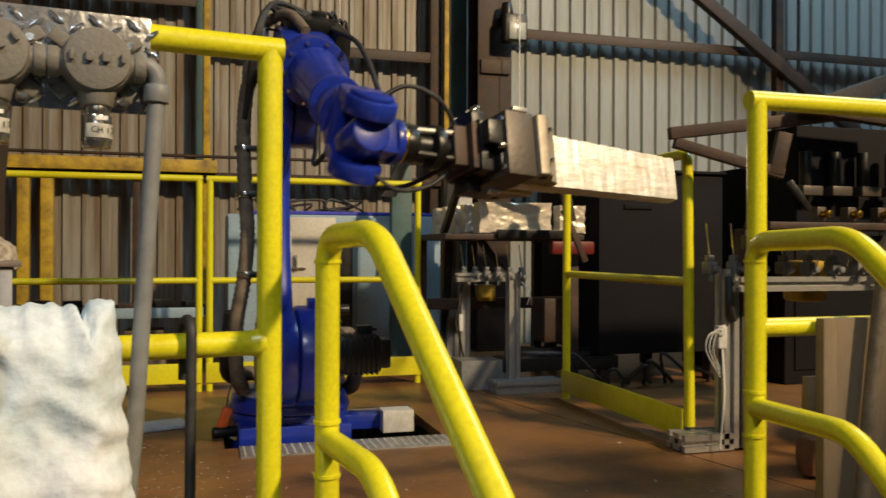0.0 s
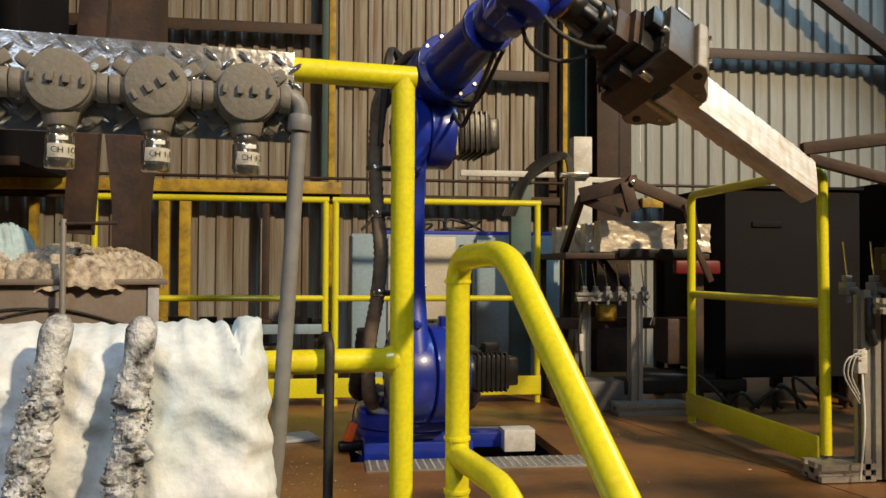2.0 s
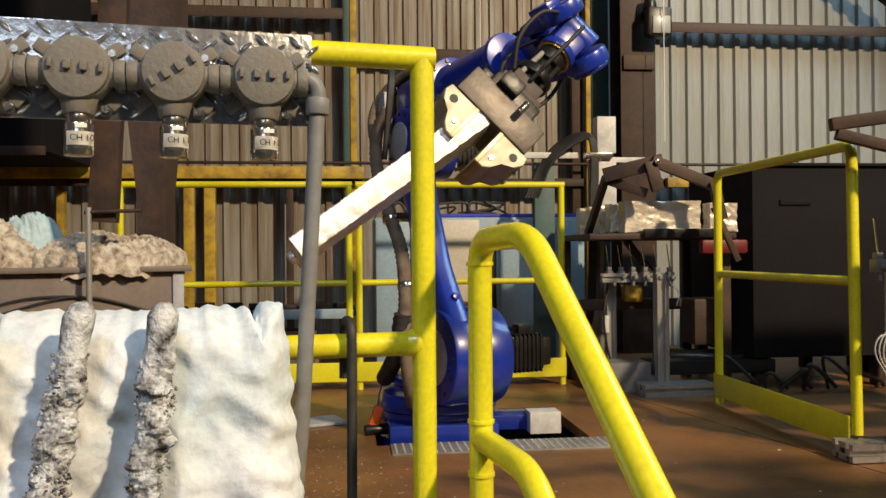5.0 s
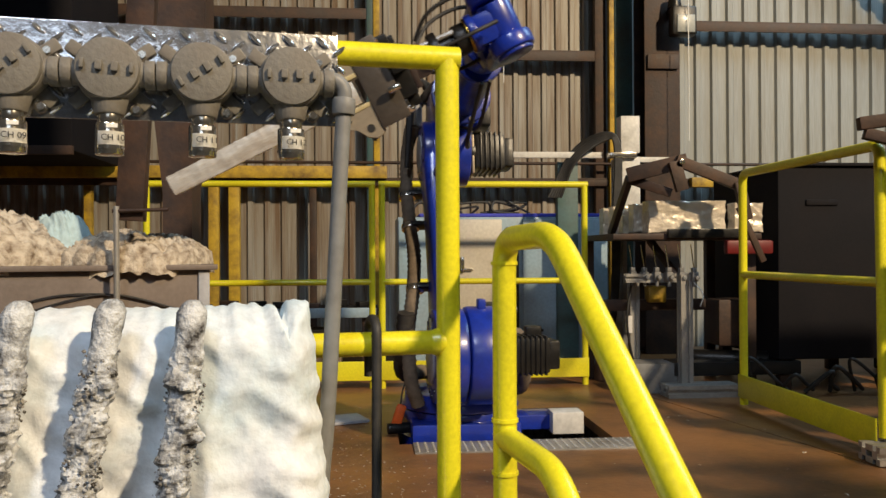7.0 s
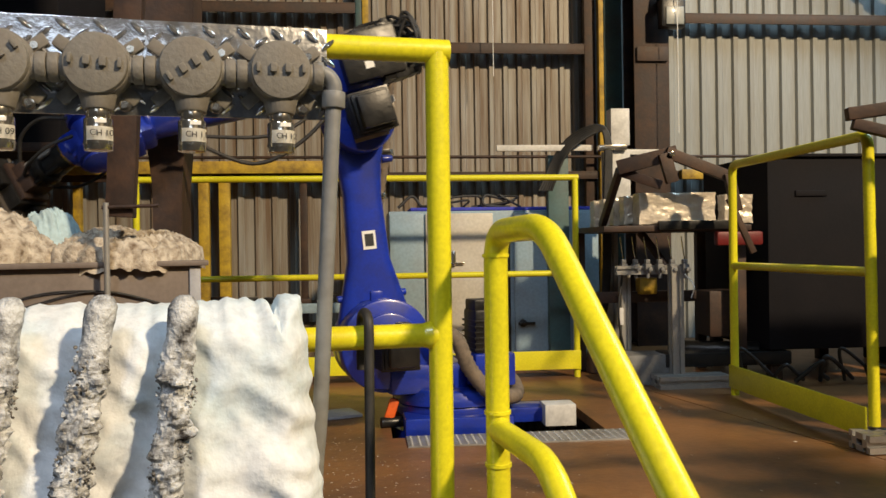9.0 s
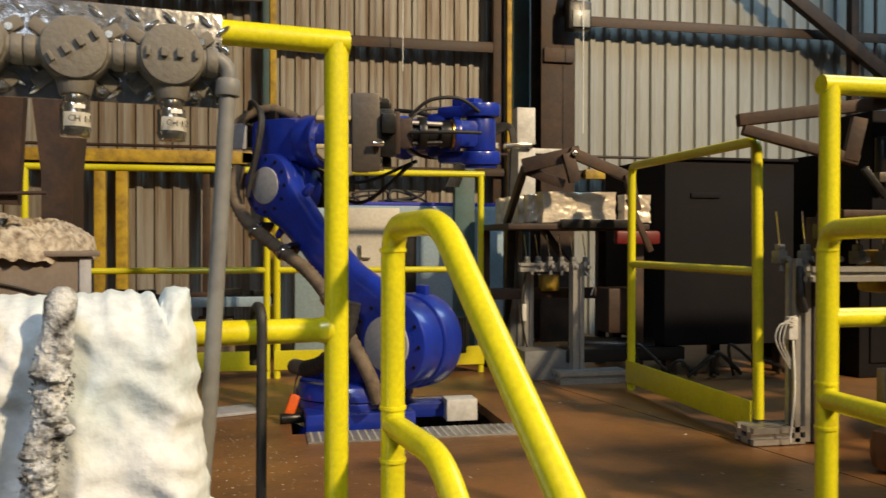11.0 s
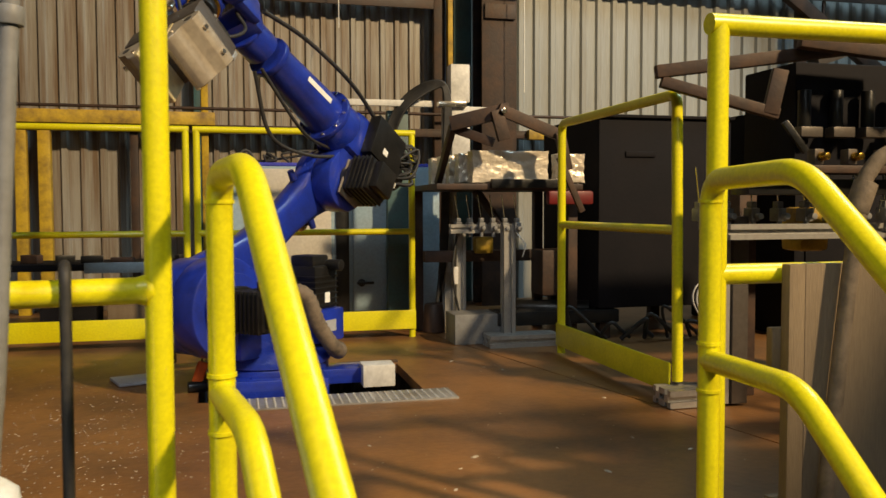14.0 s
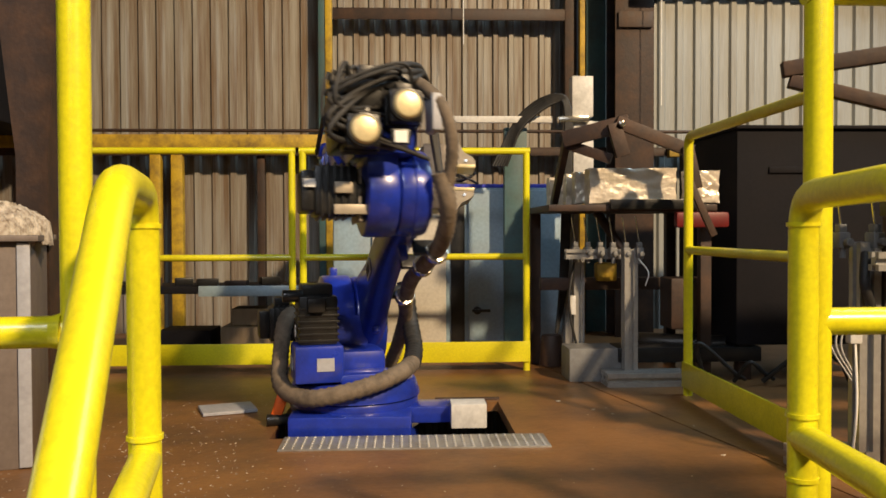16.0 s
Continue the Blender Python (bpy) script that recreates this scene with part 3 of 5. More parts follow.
wool_block("wool_blanket", -1.45, -0.246, -0.190, -0.07, -0.05, 0.614, "white fluffy insulation wool blanket hung in front of the rail", WOOL, 0.021, 0.0060, 2.0, 0.009, 0.050)
wool_block("wool_strip", -0.30, -0.190, -0.185, -0.09, -0.05, 0.31, "white insulation wool scrap at the blanket's edge", WOOL, 0.014, 0.008, 6.0, 0.03)


def burnt_rod(x, ztop, dx):
    """A leaning rod under a lumpy burnt coating that sticks out in clumps."""
    rod = thing("heater_rod", "charred crusted grey rod leaning on the white wool", "heater rod", FRONT, "charred rods")
    at = lambda s: Vector((x - dx * s, -0.230 - 0.10 * s, ztop - 0.66 * s))
    bm = bmesh.new()
    n, seg = 240, 36
    rings = []
    for i in range(n + 1):
        s = i / n
        c, ring = at(s), []
        burnt = min(1, max(0, (s - 0.07) / 0.08))
        for j in range(seg):
            a = 2 * math.pi * j / seg
            d = Vector((math.cos(a), math.sin(a), 0))
            q = c + d * 0.02
            clump = max(0, noise.fractal(q * 34 + Vector((x * 50, 0, 0)), 0.8, 2.1, 3) + 0.12)
            flake = max(0, noise.noise(q * 120)) + 0.6 * max(0, noise.noise(q * 260))
            r = 0.0180 * (0.35 + 0.75 * min(1, s / 0.025) ** 0.5 - 0.10 * min(1, max(0, (s - 0.05) / 0.03))) + burnt * (0.013 * clump + 0.0075 * flake) + 0.0008 * noise.noise(q * 200)
            ring.append(bm.verts.new(c + d * r))
        rings.append(ring)
    for u, w in zip(rings, rings[1:]):
        for j in range(seg):
            bm.faces.new((u[j], u[(j + 1) % seg], w[(j + 1) % seg], w[j]))
    bm.faces.new(list(reversed(rings[0])))
    bm.faces.new(rings[-1])
    part("rod", bm, CRUST, rod, "", 25)
    rnd = random.Random(int(x * 1000))
    for mat, count, word in ((CHAR, 420, "flaking black crust"), (CRUST, 420, "flaking pale grey crust")):
        bm = bmesh.new()
        knots = [(rnd.uniform(0.14, 1.0), rnd.uniform(math.pi - 0.4, 2 * math.pi + 0.4)) for i in range(13)]
        for i in range(count):
            s, a = rnd.choice(knots)
            s, a = min(1, max(0.1, s + rnd.gauss(0, 0.022))), a + rnd.gauss(0, 0.35)
            c = at(s) + Vector((math.cos(a), math.sin(a), 0)) * rnd.uniform(0.014, 0.027)
            v = bmesh.ops.create_icosphere(bm, subdivisions=1, radius=rnd.uniform(0.0009, 0.0033))["verts"]
            for w in v:
                w.co *= 1 + 0.7 * noise.noise(w.co * 900 + c * 50)
            bmesh.ops.transform(bm, matrix=Matrix.Translation(c) @ pose(0, 0, 0, rnd.uniform(0, 90), rnd.uniform(0, 90), 0) @ Matrix.Diagonal((1.0, rnd.uniform(0.6, 1), rnd.uniform(0.7, 1.2), 1)), verts=v)
        tagged(part("crust", bm, mat, rod, word, 0), kind="stuff")
    return rod


burnt_rod(-0.411, 0.650, 0.062)
burnt_rod(-0.512, 0.653, 0.100)
burnt_rod(-0.623, 0.653, 0.085)

# ---- bin with waste wool ----
BINPOSE = pose(0.042, 2.80, 0, 0, 0, 17)
bin_ = thing("waste_bin", "grey steel bin heaped with dirty waste wool", "bin", BINPOSE)
boxpart("front_panel", BIN, bin_, (-0.70, 0.010, 0.33), (1.40, 0.02, 0.66), 0.003)
boxpart("side_panel", BIN, bin_, (-0.010, 0.25, 0.33), (0.02, 0.44, 0.66), 0.003)
boxpart("side_panel", BIN, bin_, (-1.39, 0.25, 0.33), (0.02, 0.44, 0.66), 0.003)
boxpart("back_panel", BIN, bin_, (-0.70, 0.48, 0.33), (1.40, 0.02, 0.66), 0.003)
boxpart("bottom", BIN, bin_, (-0.70, 0.25, 0.025), (1.36, 0.44, 0.02), 0.002)
for c, s_ in (((-0.70, -0.004, 0.668), (1.46, 0.045, 0.018)), ((0.004, 0.245, 0.668), (0.045, 0.45, 0.018)), ((-0.70, 0.49, 0.668), (1.46, 0.045, 0.018))):
    boxpart("rim", BIN, bin_, c, s_, 0.004)
boxpart("corner_post", CAPGREY, bin_, (-0.012, -0.004, 0.33), (0.035, 0.012, 0.65), 0.003)
for q in range(2):
    tubepart("cable", RUBBER, bin_, curve_points([(-0.95, -0.006, 0.50 + 0.03 * q), (-0.72, -0.010, 0.46), (-0.52, -0.010, 0.57 - 0.03 * q), (-0.30, -0.010, 0.585), (-0.08, -0.010, 0.53)], 14), 0.0028, 8)


def heap(name, cx, cy, cz, rx, ry, h, mat, label, seed):
    """Matted waste wool: a lumpy mound of torn flocks hanging over the rim."""
    bm = bmesh.new()
    n, m = 150, 56
    vs = {}
    for i in range(n):
        for k in range(m + 1):
            a, s = 2 * math.pi * i / n, k / m
            x, y = math.cos(a) * s, math.sin(a) * s
            q = Vector((x * rx, y * ry, seed))
            clump = 1 - 2 * abs(noise.noise(q * 17))
            strand = 1 - 2 * abs(noise.noise(Vector((q.x * 60 + q.y * 25, q.y * 22, seed))))
            z = h * (1 - s ** 3) + 0.026 * clump + 0.013 * strand + 0.03 * noise.noise(q * 7) * (1 - s)
            out = 1 + (0.06 * noise.noise(q * 30) + 0.03 * noise.noise(q * 80)) * s ** 3
            vs[i, k] = bm.verts.new((cx + rx * x * out, cy + ry * y * out, cz + (z if k < m else -0.035 + 0.02 * noise.noise(q * 40))))
    for i in range(n):
        for k in range(m):
            bm.faces.new((vs[i, k], vs[i, k + 1], vs[(i + 1) % n, k + 1], vs[(i + 1) % n, k]))
    bmesh.ops.remove_doubles(bm, verts=bm.verts, dist=1e-5)
    return tagged(part(name, bm, mat, None, "", 80), label, "waste wool")


for args in ((-0.215, 0.225, 0.682, 0.255, 0.262, 0.075, WOOL_DIRTY, "dirty brown waste wool heaped in the bin", 1),
             (-0.85, 0.225, 0.682, 0.47, 0.265, 0.17, WOOL_DIRTY, "dirty brown waste wool heaped in the bin", 4),
             (-0.45, 0.27, 0.69, 0.12, 0.13, 0.13, WOOL_BLUE, "pale blue waste wool heaped in the bin", 8)):
    heap("waste_wool", *args).matrix_world = BINPOSE
rod = thing("support_rod", "thin steel rod standing before the bin under the hanging leg", "rod")
tubepart("upright", ALU, rod, [(-0.205, 2.66, 0.0), (-0.208, 2.66, 0.86)], 0.009, 12)
tubepart("cross_pin", STEEL, rod, [(-0.22, 2.66, 0.845), (-0.05, 2.66, 0.850)], 0.006, 10)

# ---- robot ----
BX, BY, SZ, A1, L1, A3, L2 = 0.941, 3.426, 0.323, 0.295, 0.907, 0.194, 0.974
robot = thing("robot_arm", "blue six axis industrial robot arm with black motors and cables", "robot", pose(BX, BY, 0))

# foot, fixed to the pit
bm = bmesh.new()
cyl(bm, (0, 0, -0.34), (0, 0, -0.02), 0.22, 0.24, 40)
box(bm, (0.0, -0.02, 0.02), (0.42, 0.50, 0.075), 0.012)
box(bm, (0.27, -0.06, 0.03), (0.20, 0.14, 0.06), 0.01)
cyl(bm, (0, 0, 0.04), (0, 0, 0.085), 0.235, None, 48, 0.008)
foot = part("base", bm, BLUE, robot)
for a in range(0, 360, 30):
    c, s = math.cos(radians(a)), math.sin(radians(a))
    cylpart("bolt", BLACK, foot, (0.215 * c, 0.215 * s, 0.085), (0.215 * c, 0.215 * s, 0.095), 0.011, None, 6)
cylpart("connector", BLACK, foot, (-0.21, -0.12, 0.02), (-0.30, -0.14, 0.02), 0.022, None, 16, 0.003)

# turret; x ahead, y to the robot's left, origin on the turning axis at the deck
bm = bmesh.new()
cyl(bm, (0, 0, 0.086), (0, 0, 0.15), 0.245, 0.225, 48, 0.01)
box(bm, (0.13, 0.01, 0.19), (0.34, 0.25, 0.12), 0.03)
box(bm, (A1 - 0.06, 0.02, 0.26), (0.26, 0.20, 0.22), 0.04)
turret = part("turret", bm, BLUE, robot)
bm = bmesh.new()
cyl(bm, (A1, -0.03, SZ), (A1, 0.085, SZ), 0.185, None, 56, 0.012)
cyl(bm, (A1, 0.085, SZ), (A1, 0.115, SZ), 0.13, None, 40, 0.006)
part("shoulder_housing", bm, BLUE, turret)
boxpart("motor_mount", BLUE, turret, (-0.10, 0.15, 0.225), (0.17, 0.17, 0.13), 0.012)
boxpart("rear_housing", BLUE, turret, (-0.13, -0.02, 0.165), (0.12, 0.20, 0.05), 0.02)
boxpart("stop_block", BLUE, turret, (A1 + 0.03, 0.03, SZ + 0.19), (0.05, 0.03, 0.05), 0.008)
bm = bmesh.new()
box(bm, (-0.09, 0.15, 0.375), (0.135, 0.135, 0.17), 0.012)
box(bm, (-0.075, 0.15, 0.475), (0.10, 0.11, 0.05), 0.01)
box(bm, (-0.165, 0.16, 0.43), (0.04, 0.06, 0.05), 0.008)
cyl(bm, (-0.12, 0.20, 0.46), (-0.12, 0.27, 0.46), 0.022, None, 16, 0.003)
mot = part("motor", bm, BLACK, turret, "black finned turning motor")
for i in range(6):
    boxpart("fin", BLACK, mot, (-0.09, 0.15, 0.305 + 0.022 * i), (0.143, 0.143, 0.008), 0.001)
boxpart("label", PAPER, mot, (-0.09, 0.2235, 0.335), (0.03, 0.002, 0.04), 0)
boxpart("nameplate", CAPGREY, turret, (-0.187, 0.13, 0.225), (0.003, 0.06, 0.045), 0)
boxpart("nameplate", CAPGREY, turret, (-0.09, 0.2375, 0.225), (0.07, 0.003, 0.045), 0)
bm = bmesh.new()
cyl(bm, (A1, 0.115, SZ), (A1, 0.145, SZ), 0.085, None, 28, 0.004)
box(bm, (A1, 0.215, SZ), (0.135, 0.15, 0.135), 0.014)
box(bm, (A1 - 0.02, 0.24, SZ + 0.085), (0.05, 0.06, 0.04), 0.006)
m2 = part("motor", bm, BLACK, turret, "black finned shoulder motor")
for i in range(7):
    boxpart("fin", BLACK, m2, (A1, 0.158 + 0.019 * i, SZ), (0.147, 0.007, 0.147), 0.001)
boxpart("end_housing", BLACK, m2, (A1, 0.305, SZ), (0.11, 0.05, 0.11), 0.012)
bm = bmesh.new()
tube(bm, curve_points([(0.14, 0.17, 0.38), (0.07, 0.24, 0.36), (0.02, 0.265, 0.24), (-0.07, 0.27, 0.14), (-0.20, 0.19, 0.115), (-0.255, 0.02, 0.15), (-0.22, -0.12, 0.19), (-0.08, -0.20, 0.20)], 14),
     lambda s: 0.030 + 0.0025 * math.sin(s * 260), 16)
part("hose", bm, HOSE, turret, "dusty tan corrugated hose", 80)
bm = bmesh.new()
tube(bm, curve_points([(-0.08, -0.20, 0.20), (0.05, -0.24, 0.24), (0.16, -0.25, 0.33), (0.20, -0.24, 0.48)], 14), lambda s: 0.033 + 0.0025 * math.sin(s * 160), 16)
part("hose", bm, RUBBER, turret, "black corrugated hose", 80)

# lower arm; z along the arm from the shoulder to the elbow, x ahead, y left
LY = -0.095
bm = bmesh.new()
cyl(bm, (0, LY - 0.06, 0), (0, LY + 0.062, 0), 0.178, None, 56, 0.014)
cyl(bm, (0, LY - 0.05, L1), (0, LY + 0.050, L1), 0.135, None, 48, 0.014)
cyl(bm, (0, LY - 0.01, L1), (0, LY + 0.006, L1), 0.139, None, 48, 0.003)
secs = ((0.05, 0.165, 0.055), (0.20, 0.125, 0.052), (0.34, 0.088, 0.050), (0.60, 0.078, 0.048), (0.74, 0.092, 0.050), (L1 - 0.02, 0.130, 0.056))
prev = None
for z, hx, hy in secs:
    ring = []
    for a in range(24):
        c, s = math.cos(2 * math.pi * a / 24), math.sin(2 * math.pi * a / 24)
        e = 0.55
        ring.append(bm.verts.new((hx * math.copysign(abs(c) ** e, c), LY + hy * math.copysign(abs(s) ** e, s), z)))
    if prev:
        for a in range(24):
            bm.faces.new((prev[a], prev[(a + 1) % 24], ring[(a + 1) % 24], ring[a]))
    prev = ring
lower = part("lower_arm", bm, BLUE, robot, "", 40)
for i in range(12):
    a = radians(30 * i + 12)
    for zc, rr, face in ((0.0, 0.150, LY + 0.061), (0.0, 0.150, LY - 0.059), (L1, 0.112, LY - 0.049)):
        cylpart("bolt", BLACK, lower, (rr * math.cos(a), face - 0.004, zc + rr * math.sin(a)), (rr * math.cos(a), face + 0.004, zc + rr * math.sin(a)), 0.008, None, 6)
cylpart("cover", CAPGREY, lower, (0, LY - 0.058, 0), (0, LY - 0.068, 0), 0.105, None, 40, 0.003, "pale grey round cover")
cylpart("cover", CAPGREY, lower, (0, LY - 0.048, L1), (0, LY - 0.058, L1), 0.078, None, 40, 0.003, "pale grey round cover")
wl = boxpart("warning_label", PAPER, lower, (0.088, LY, 0.25), (0.003, 0.045, 0.085), 0, (0, -9, 0), "white warning label")
boxpart("symbol", INK, wl, (0.0905, LY, 0.268), (0.002, 0.034, 0.03), 0, (0, -9, 0))
boxpart("symbol", ORANGE, wl, (0.0878, LY, 0.232), (0.002, 0.030, 0.026), 0, (0, -9, 0))
boxpart("warning_label", PAPER, lower, (0.0, LY + 0.052, 0.42), (0.055, 0.003, 0.075), 0, label="white warning label")
boxpart("symbol", INK, lower, (0.0, LY + 0.054, 0.42), (0.036, 0.002, 0.05), 0)
for z, a in ((0.20, 1), (0.20, -1), (L1 - 0.15, 1), (L1 - 0.15, -1)):
    bm = bmesh.new()
    cyl(bm, (a * 0.10, LY, z - 0.01), (a * 0.145, LY, z - 0.01), 0.018, 0.014, 12, 0.002)
    part("lifting_boss", bm, BLUE, lower)
bm = bmesh.new()
tube(bm, curve_points([(-0.04, LY - 0.06, L1 + 0.17), (-0.12, LY - 0.09, L1 + 0.10), (-0.15, LY - 0.10, L1 - 0.06), (-0.10, LY - 0.10, 0.62), (-0.06, LY - 0.095, 0.45), (-0.05, LY - 0.11, 0.28), (-0.06, LY - 0.135, 0.12), (-0.10, LY - 0.13, -0.06), (-0.16, LY - 0.10, -0.14)], 14),
     lambda s: 0.027 + 0.0025 * math.sin(s * 330), 16)
dress = part("dress_hose", bm, HOSE, lower, "dark dusty wrapped cable hose", 80)
for z, x in ((0.60, -0.093), (0.30, -0.052), (0.78, -0.145)):
    cylpart("hose_clamp", CHROME, dress, (x, LY - 0.10, z - 0.012), (x, LY - 0.10, z + 0.012), 0.037, None, 20, 0.002)
    boxpart("clamp_bracket", BLACK, dress, (x + 0.02, LY - 0.06, z), (0.05, 0.07, 0.02), 0.003)

# forearm; x along it, z towards its top, y left, origin at the elbow
bm = bmesh.new()
cyl(bm, (0, -0.044, 0), (0, 0.055, 0), 0.138, None, 48, 0.012)
box(bm, (-0.01, 0.01, A3 * 0.55), (0.25, 0.11, 0.20), 0.04)
box(bm, (-0.02, 0.0, A3), (0.28, 0.20, 0.20), 0.045)
cyl(bm, (0.10, 0, A3), (0.20, 0, A3), 0.115, 0.105, 40, 0.01)
cyl(bm, (0.20, 0, A3), (0.225, 0, A3), 0.122, None, 40, 0.005)
cyl(bm, (0.22, 0, A3), (0.60, 0, A3), 0.092, 0.073, 36)
cyl(bm, (0.60, 0, A3), (0.63, 0, A3), 0.086, None, 36, 0.005)
fore = part("forearm", bm, BLUE, robot, "", 40)
for i in range(10):
    a = radians(36 * i)
    cylpart("bolt", CHROME, fore, (0.222, 0.108 * math.cos(a), A3 + 0.108 * math.sin(a)), (0.232, 0.108 * math.cos(a), A3 + 0.108 * math.sin(a)), 0.007, None, 6)
boxpart("lettering_bar", PAPER, fore, (0.38, 0.0850, A3 + 0.008), (0.16, 0.002, 0.022), 0, (0, 0, -2.6))
bm = bmesh.new()
cyl(bm, (-0.01, 0.05, 0.0), (-0.01, 0.085, 0.0), 0.075, None, 32, 0.004)
box(bm, (-0.01, 0.145, 0.0), (0.15, 0.13, 0.15), 0.014)
m3 = part("motor", bm, BLACK, fore, "black finned elbow motor")
for i in range(5):
    boxpart("fin", BLACK, m3, (-0.01, 0.105 + 0.021 * i, 0.0), (0.163, 0.007, 0.163), 0.001)
boxpart("end_housing", BLACK, m3, (-0.01, 0.225, 0.0), (0.125, 0.05, 0.125), 0.012)
boxpart("mounting_plate", JAWSTEEL, m3, (-0.01, 0.072, -0.012), (0.145, 0.010, 0.165), 0.003, label="pale mounting plate")
boxpart("mounting_plate", JAWSTEEL, m3, (-0.098, 0.105, -0.06), (0.012, 0.10, 0.030), 0.003, label="pale mounting plate")
boxpart("connector", JAWSTEEL, m3, (-0.094, 0.125, 0.005), (0.03, 0.055, 0.035), 0.006, label="pale connector")
boxpart("label", PAPER, m3, (-0.0865, 0.225, 0.02), (0.002, 0.035, 0.025), 0)
for yy, zz, L in ((-0.035, A3 + 0.030, 0.15), (0.090, A3 - 0.045, 0.15), (0.075, A3 + 0.078, 0.10)):
    bm = bmesh.new()
    box(bm, (-0.11 - L / 2, yy, zz), (L, 0.098, 0.098), 0.012)
    box(bm, (-0.11 - L / 2, yy, zz), (L * 0.4, 0.106, 0.106), 0.006)
    cyl(bm, (-0.108 - L, yy, zz), (-0.122 - L, yy, zz), 0.052, 0.050, 28, 0.003)
    mm = part("motor", bm, BLACK, fore, "black wrist drive motor")
    boxpart("plug_socket", BLACK, mm, (-0.20, yy, zz + 0.055), (0.06, 0.05, 0.035), 0.006)
    if L > 0.12:
        cylpart("end_cap", ENDCAP, mm, (-0.121 - L, yy, zz), (-0.134 - L, yy, zz), 0.044, 0.036, 28, 0.003, "pale gold motor end cap")
bm = bmesh.new()
tube(bm, curve_points([(0.03, -0.01, A3 + 0.11), (-0.08, -0.05, A3 + 0.145), (-0.18, -0.10, A3 + 0.11), (-0.24, -0.15, A3 + 0.03), (-0.22, -0.18, A3 - 0.08), (-0.15, -0.18, -0.02)], 14), lambda s: 0.019 + 0.002 * math.sin(s * 240), 14)
part("hose", bm, HOSE, fore, "dusty tan corrugated hose", 80)
boxpart("label", PAPER, fore, (-0.268, -0.015, A3 - 0.062), (0.003, 0.038, 0.034), 0)
boxpart("connector_plate", BLACK, fore, (-0.263, -0.015, A3 - 0.062), (0.008, 0.055, 0.045), 0.003)
boxpart("connector_box", BLACK, fore, (-0.08, 0.128, A3 + 0.02), (0.24, 0.06, 0.19), 0.012, label="black cable connector box")
boxpart("label", PAPER, fore, (-0.06, 0.1595, A3 - 0.02), (0.035, 0.003, 0.028), 0)
boxpart("connector_box", BLACK, fore, (-0.13, 0.02, A3 + 0.11), (0.18, 0.16, 0.05), 0.014, label="black cable connector box")
boxpart("connector_box", CAPGREY, fore, (-0.20, -0.130, A3 + 0.02), (0.09, 0.03, 0.11), 0.006, label="grey connector box")
rnd = random.Random(4)
for i in range(11):
    y0, z0 = rnd.uniform(-0.12, 0.14), A3 + rnd.uniform(-0.05, 0.12)
    y1, z1 = rnd.uniform(-0.14, 0.16), A3 + rnd.uniform(-0.12, 0.16)
    tubepart("cable", RUBBER, fore, curve_points([(-0.16, y0, z0), (-0.20 - rnd.uniform(0, 0.08), y0 + 0.05, A3 + 0.10 + rnd.uniform(0.0, 0.05)), (-0.22 - rnd.uniform(0, 0.06), 0.16 + rnd.uniform(0, 0.04), (z0 + z1) / 2), (-0.15, y1, z1)], 8), rnd.uniform(0.005, 0.010), 8)
for off in (0.0, 0.022, 0.044):
    tubepart("cable", RUBBER, fore, curve_points([(-0.24, 0.06 + off, A3 + 0.12), (-0.20, -0.06, A3 + 0.165 - off), (-0.10, -0.13, A3 + 0.16), (0.0, -0.17 - off * 0.3, A3 + 0.06), (-0.05, -0.20, -0.05)], 10), 0.010, 8)
tubepart("cable", RUBBER, fore, curve_points([(-0.05, 0.10, A3 + 0.11), (0.25, 0.12, A3 + 0.13), (0.55, 0.10, A3 + 0.12), (0.80, 0.09, A3 + 0.06)], 10), 0.009, 8)
tubepart("cable", RUBBER, fore, curve_points([(0.05, 0.05, A3 - 0.10), (0.25, 0.02, A3 - 0.22), (0.45, -0.02, A3 - 0.25), (0.66, 0.0, A3 - 0.10)], 10), 0.008, 8)
tubepart("cable", RUBBER, fore, curve_points([(0.10, 0.0, A3 - 0.10), (0.35, 0.04, A3 - 0.17), (0.66, 0.03, A3 - 0.09)], 10), 0.007, 8)

# wrist fork; x along the forearm, y along the bending axis, origin where the axes meet
bm = bmesh.new()
cyl(bm, (-0.31, 0, 0), (-0.20, 0, 0), 0.072, 0.070, 36, 0.004)
cyl(bm, (-0.205, 0, 0), (-0.19, 0, 0), 0.082, None, 36, 0.004)
box(bm, (-0.165, 0, 0), (0.09, 0.17, 0.12), 0.025)
for s in (1, -1):
    box(bm, (-0.075, s * 0.083, 0), (0.17, 0.045, 0.115), 0.016)
    cyl(bm, (0, s * 0.062, 0), (0, s * 0.112, 0), 0.072, None, 36, 0.008)
cyl(bm, (0, 0.110, 0), (0, 0.124, 0), 0.060, None, 32, 0.004)
box(bm, (-0.06, -0.118, 0), (0.10, 0.03, 0.06), 0.008)
fork = part("wrist_fork", bm, BLUE, robot, "", 40)

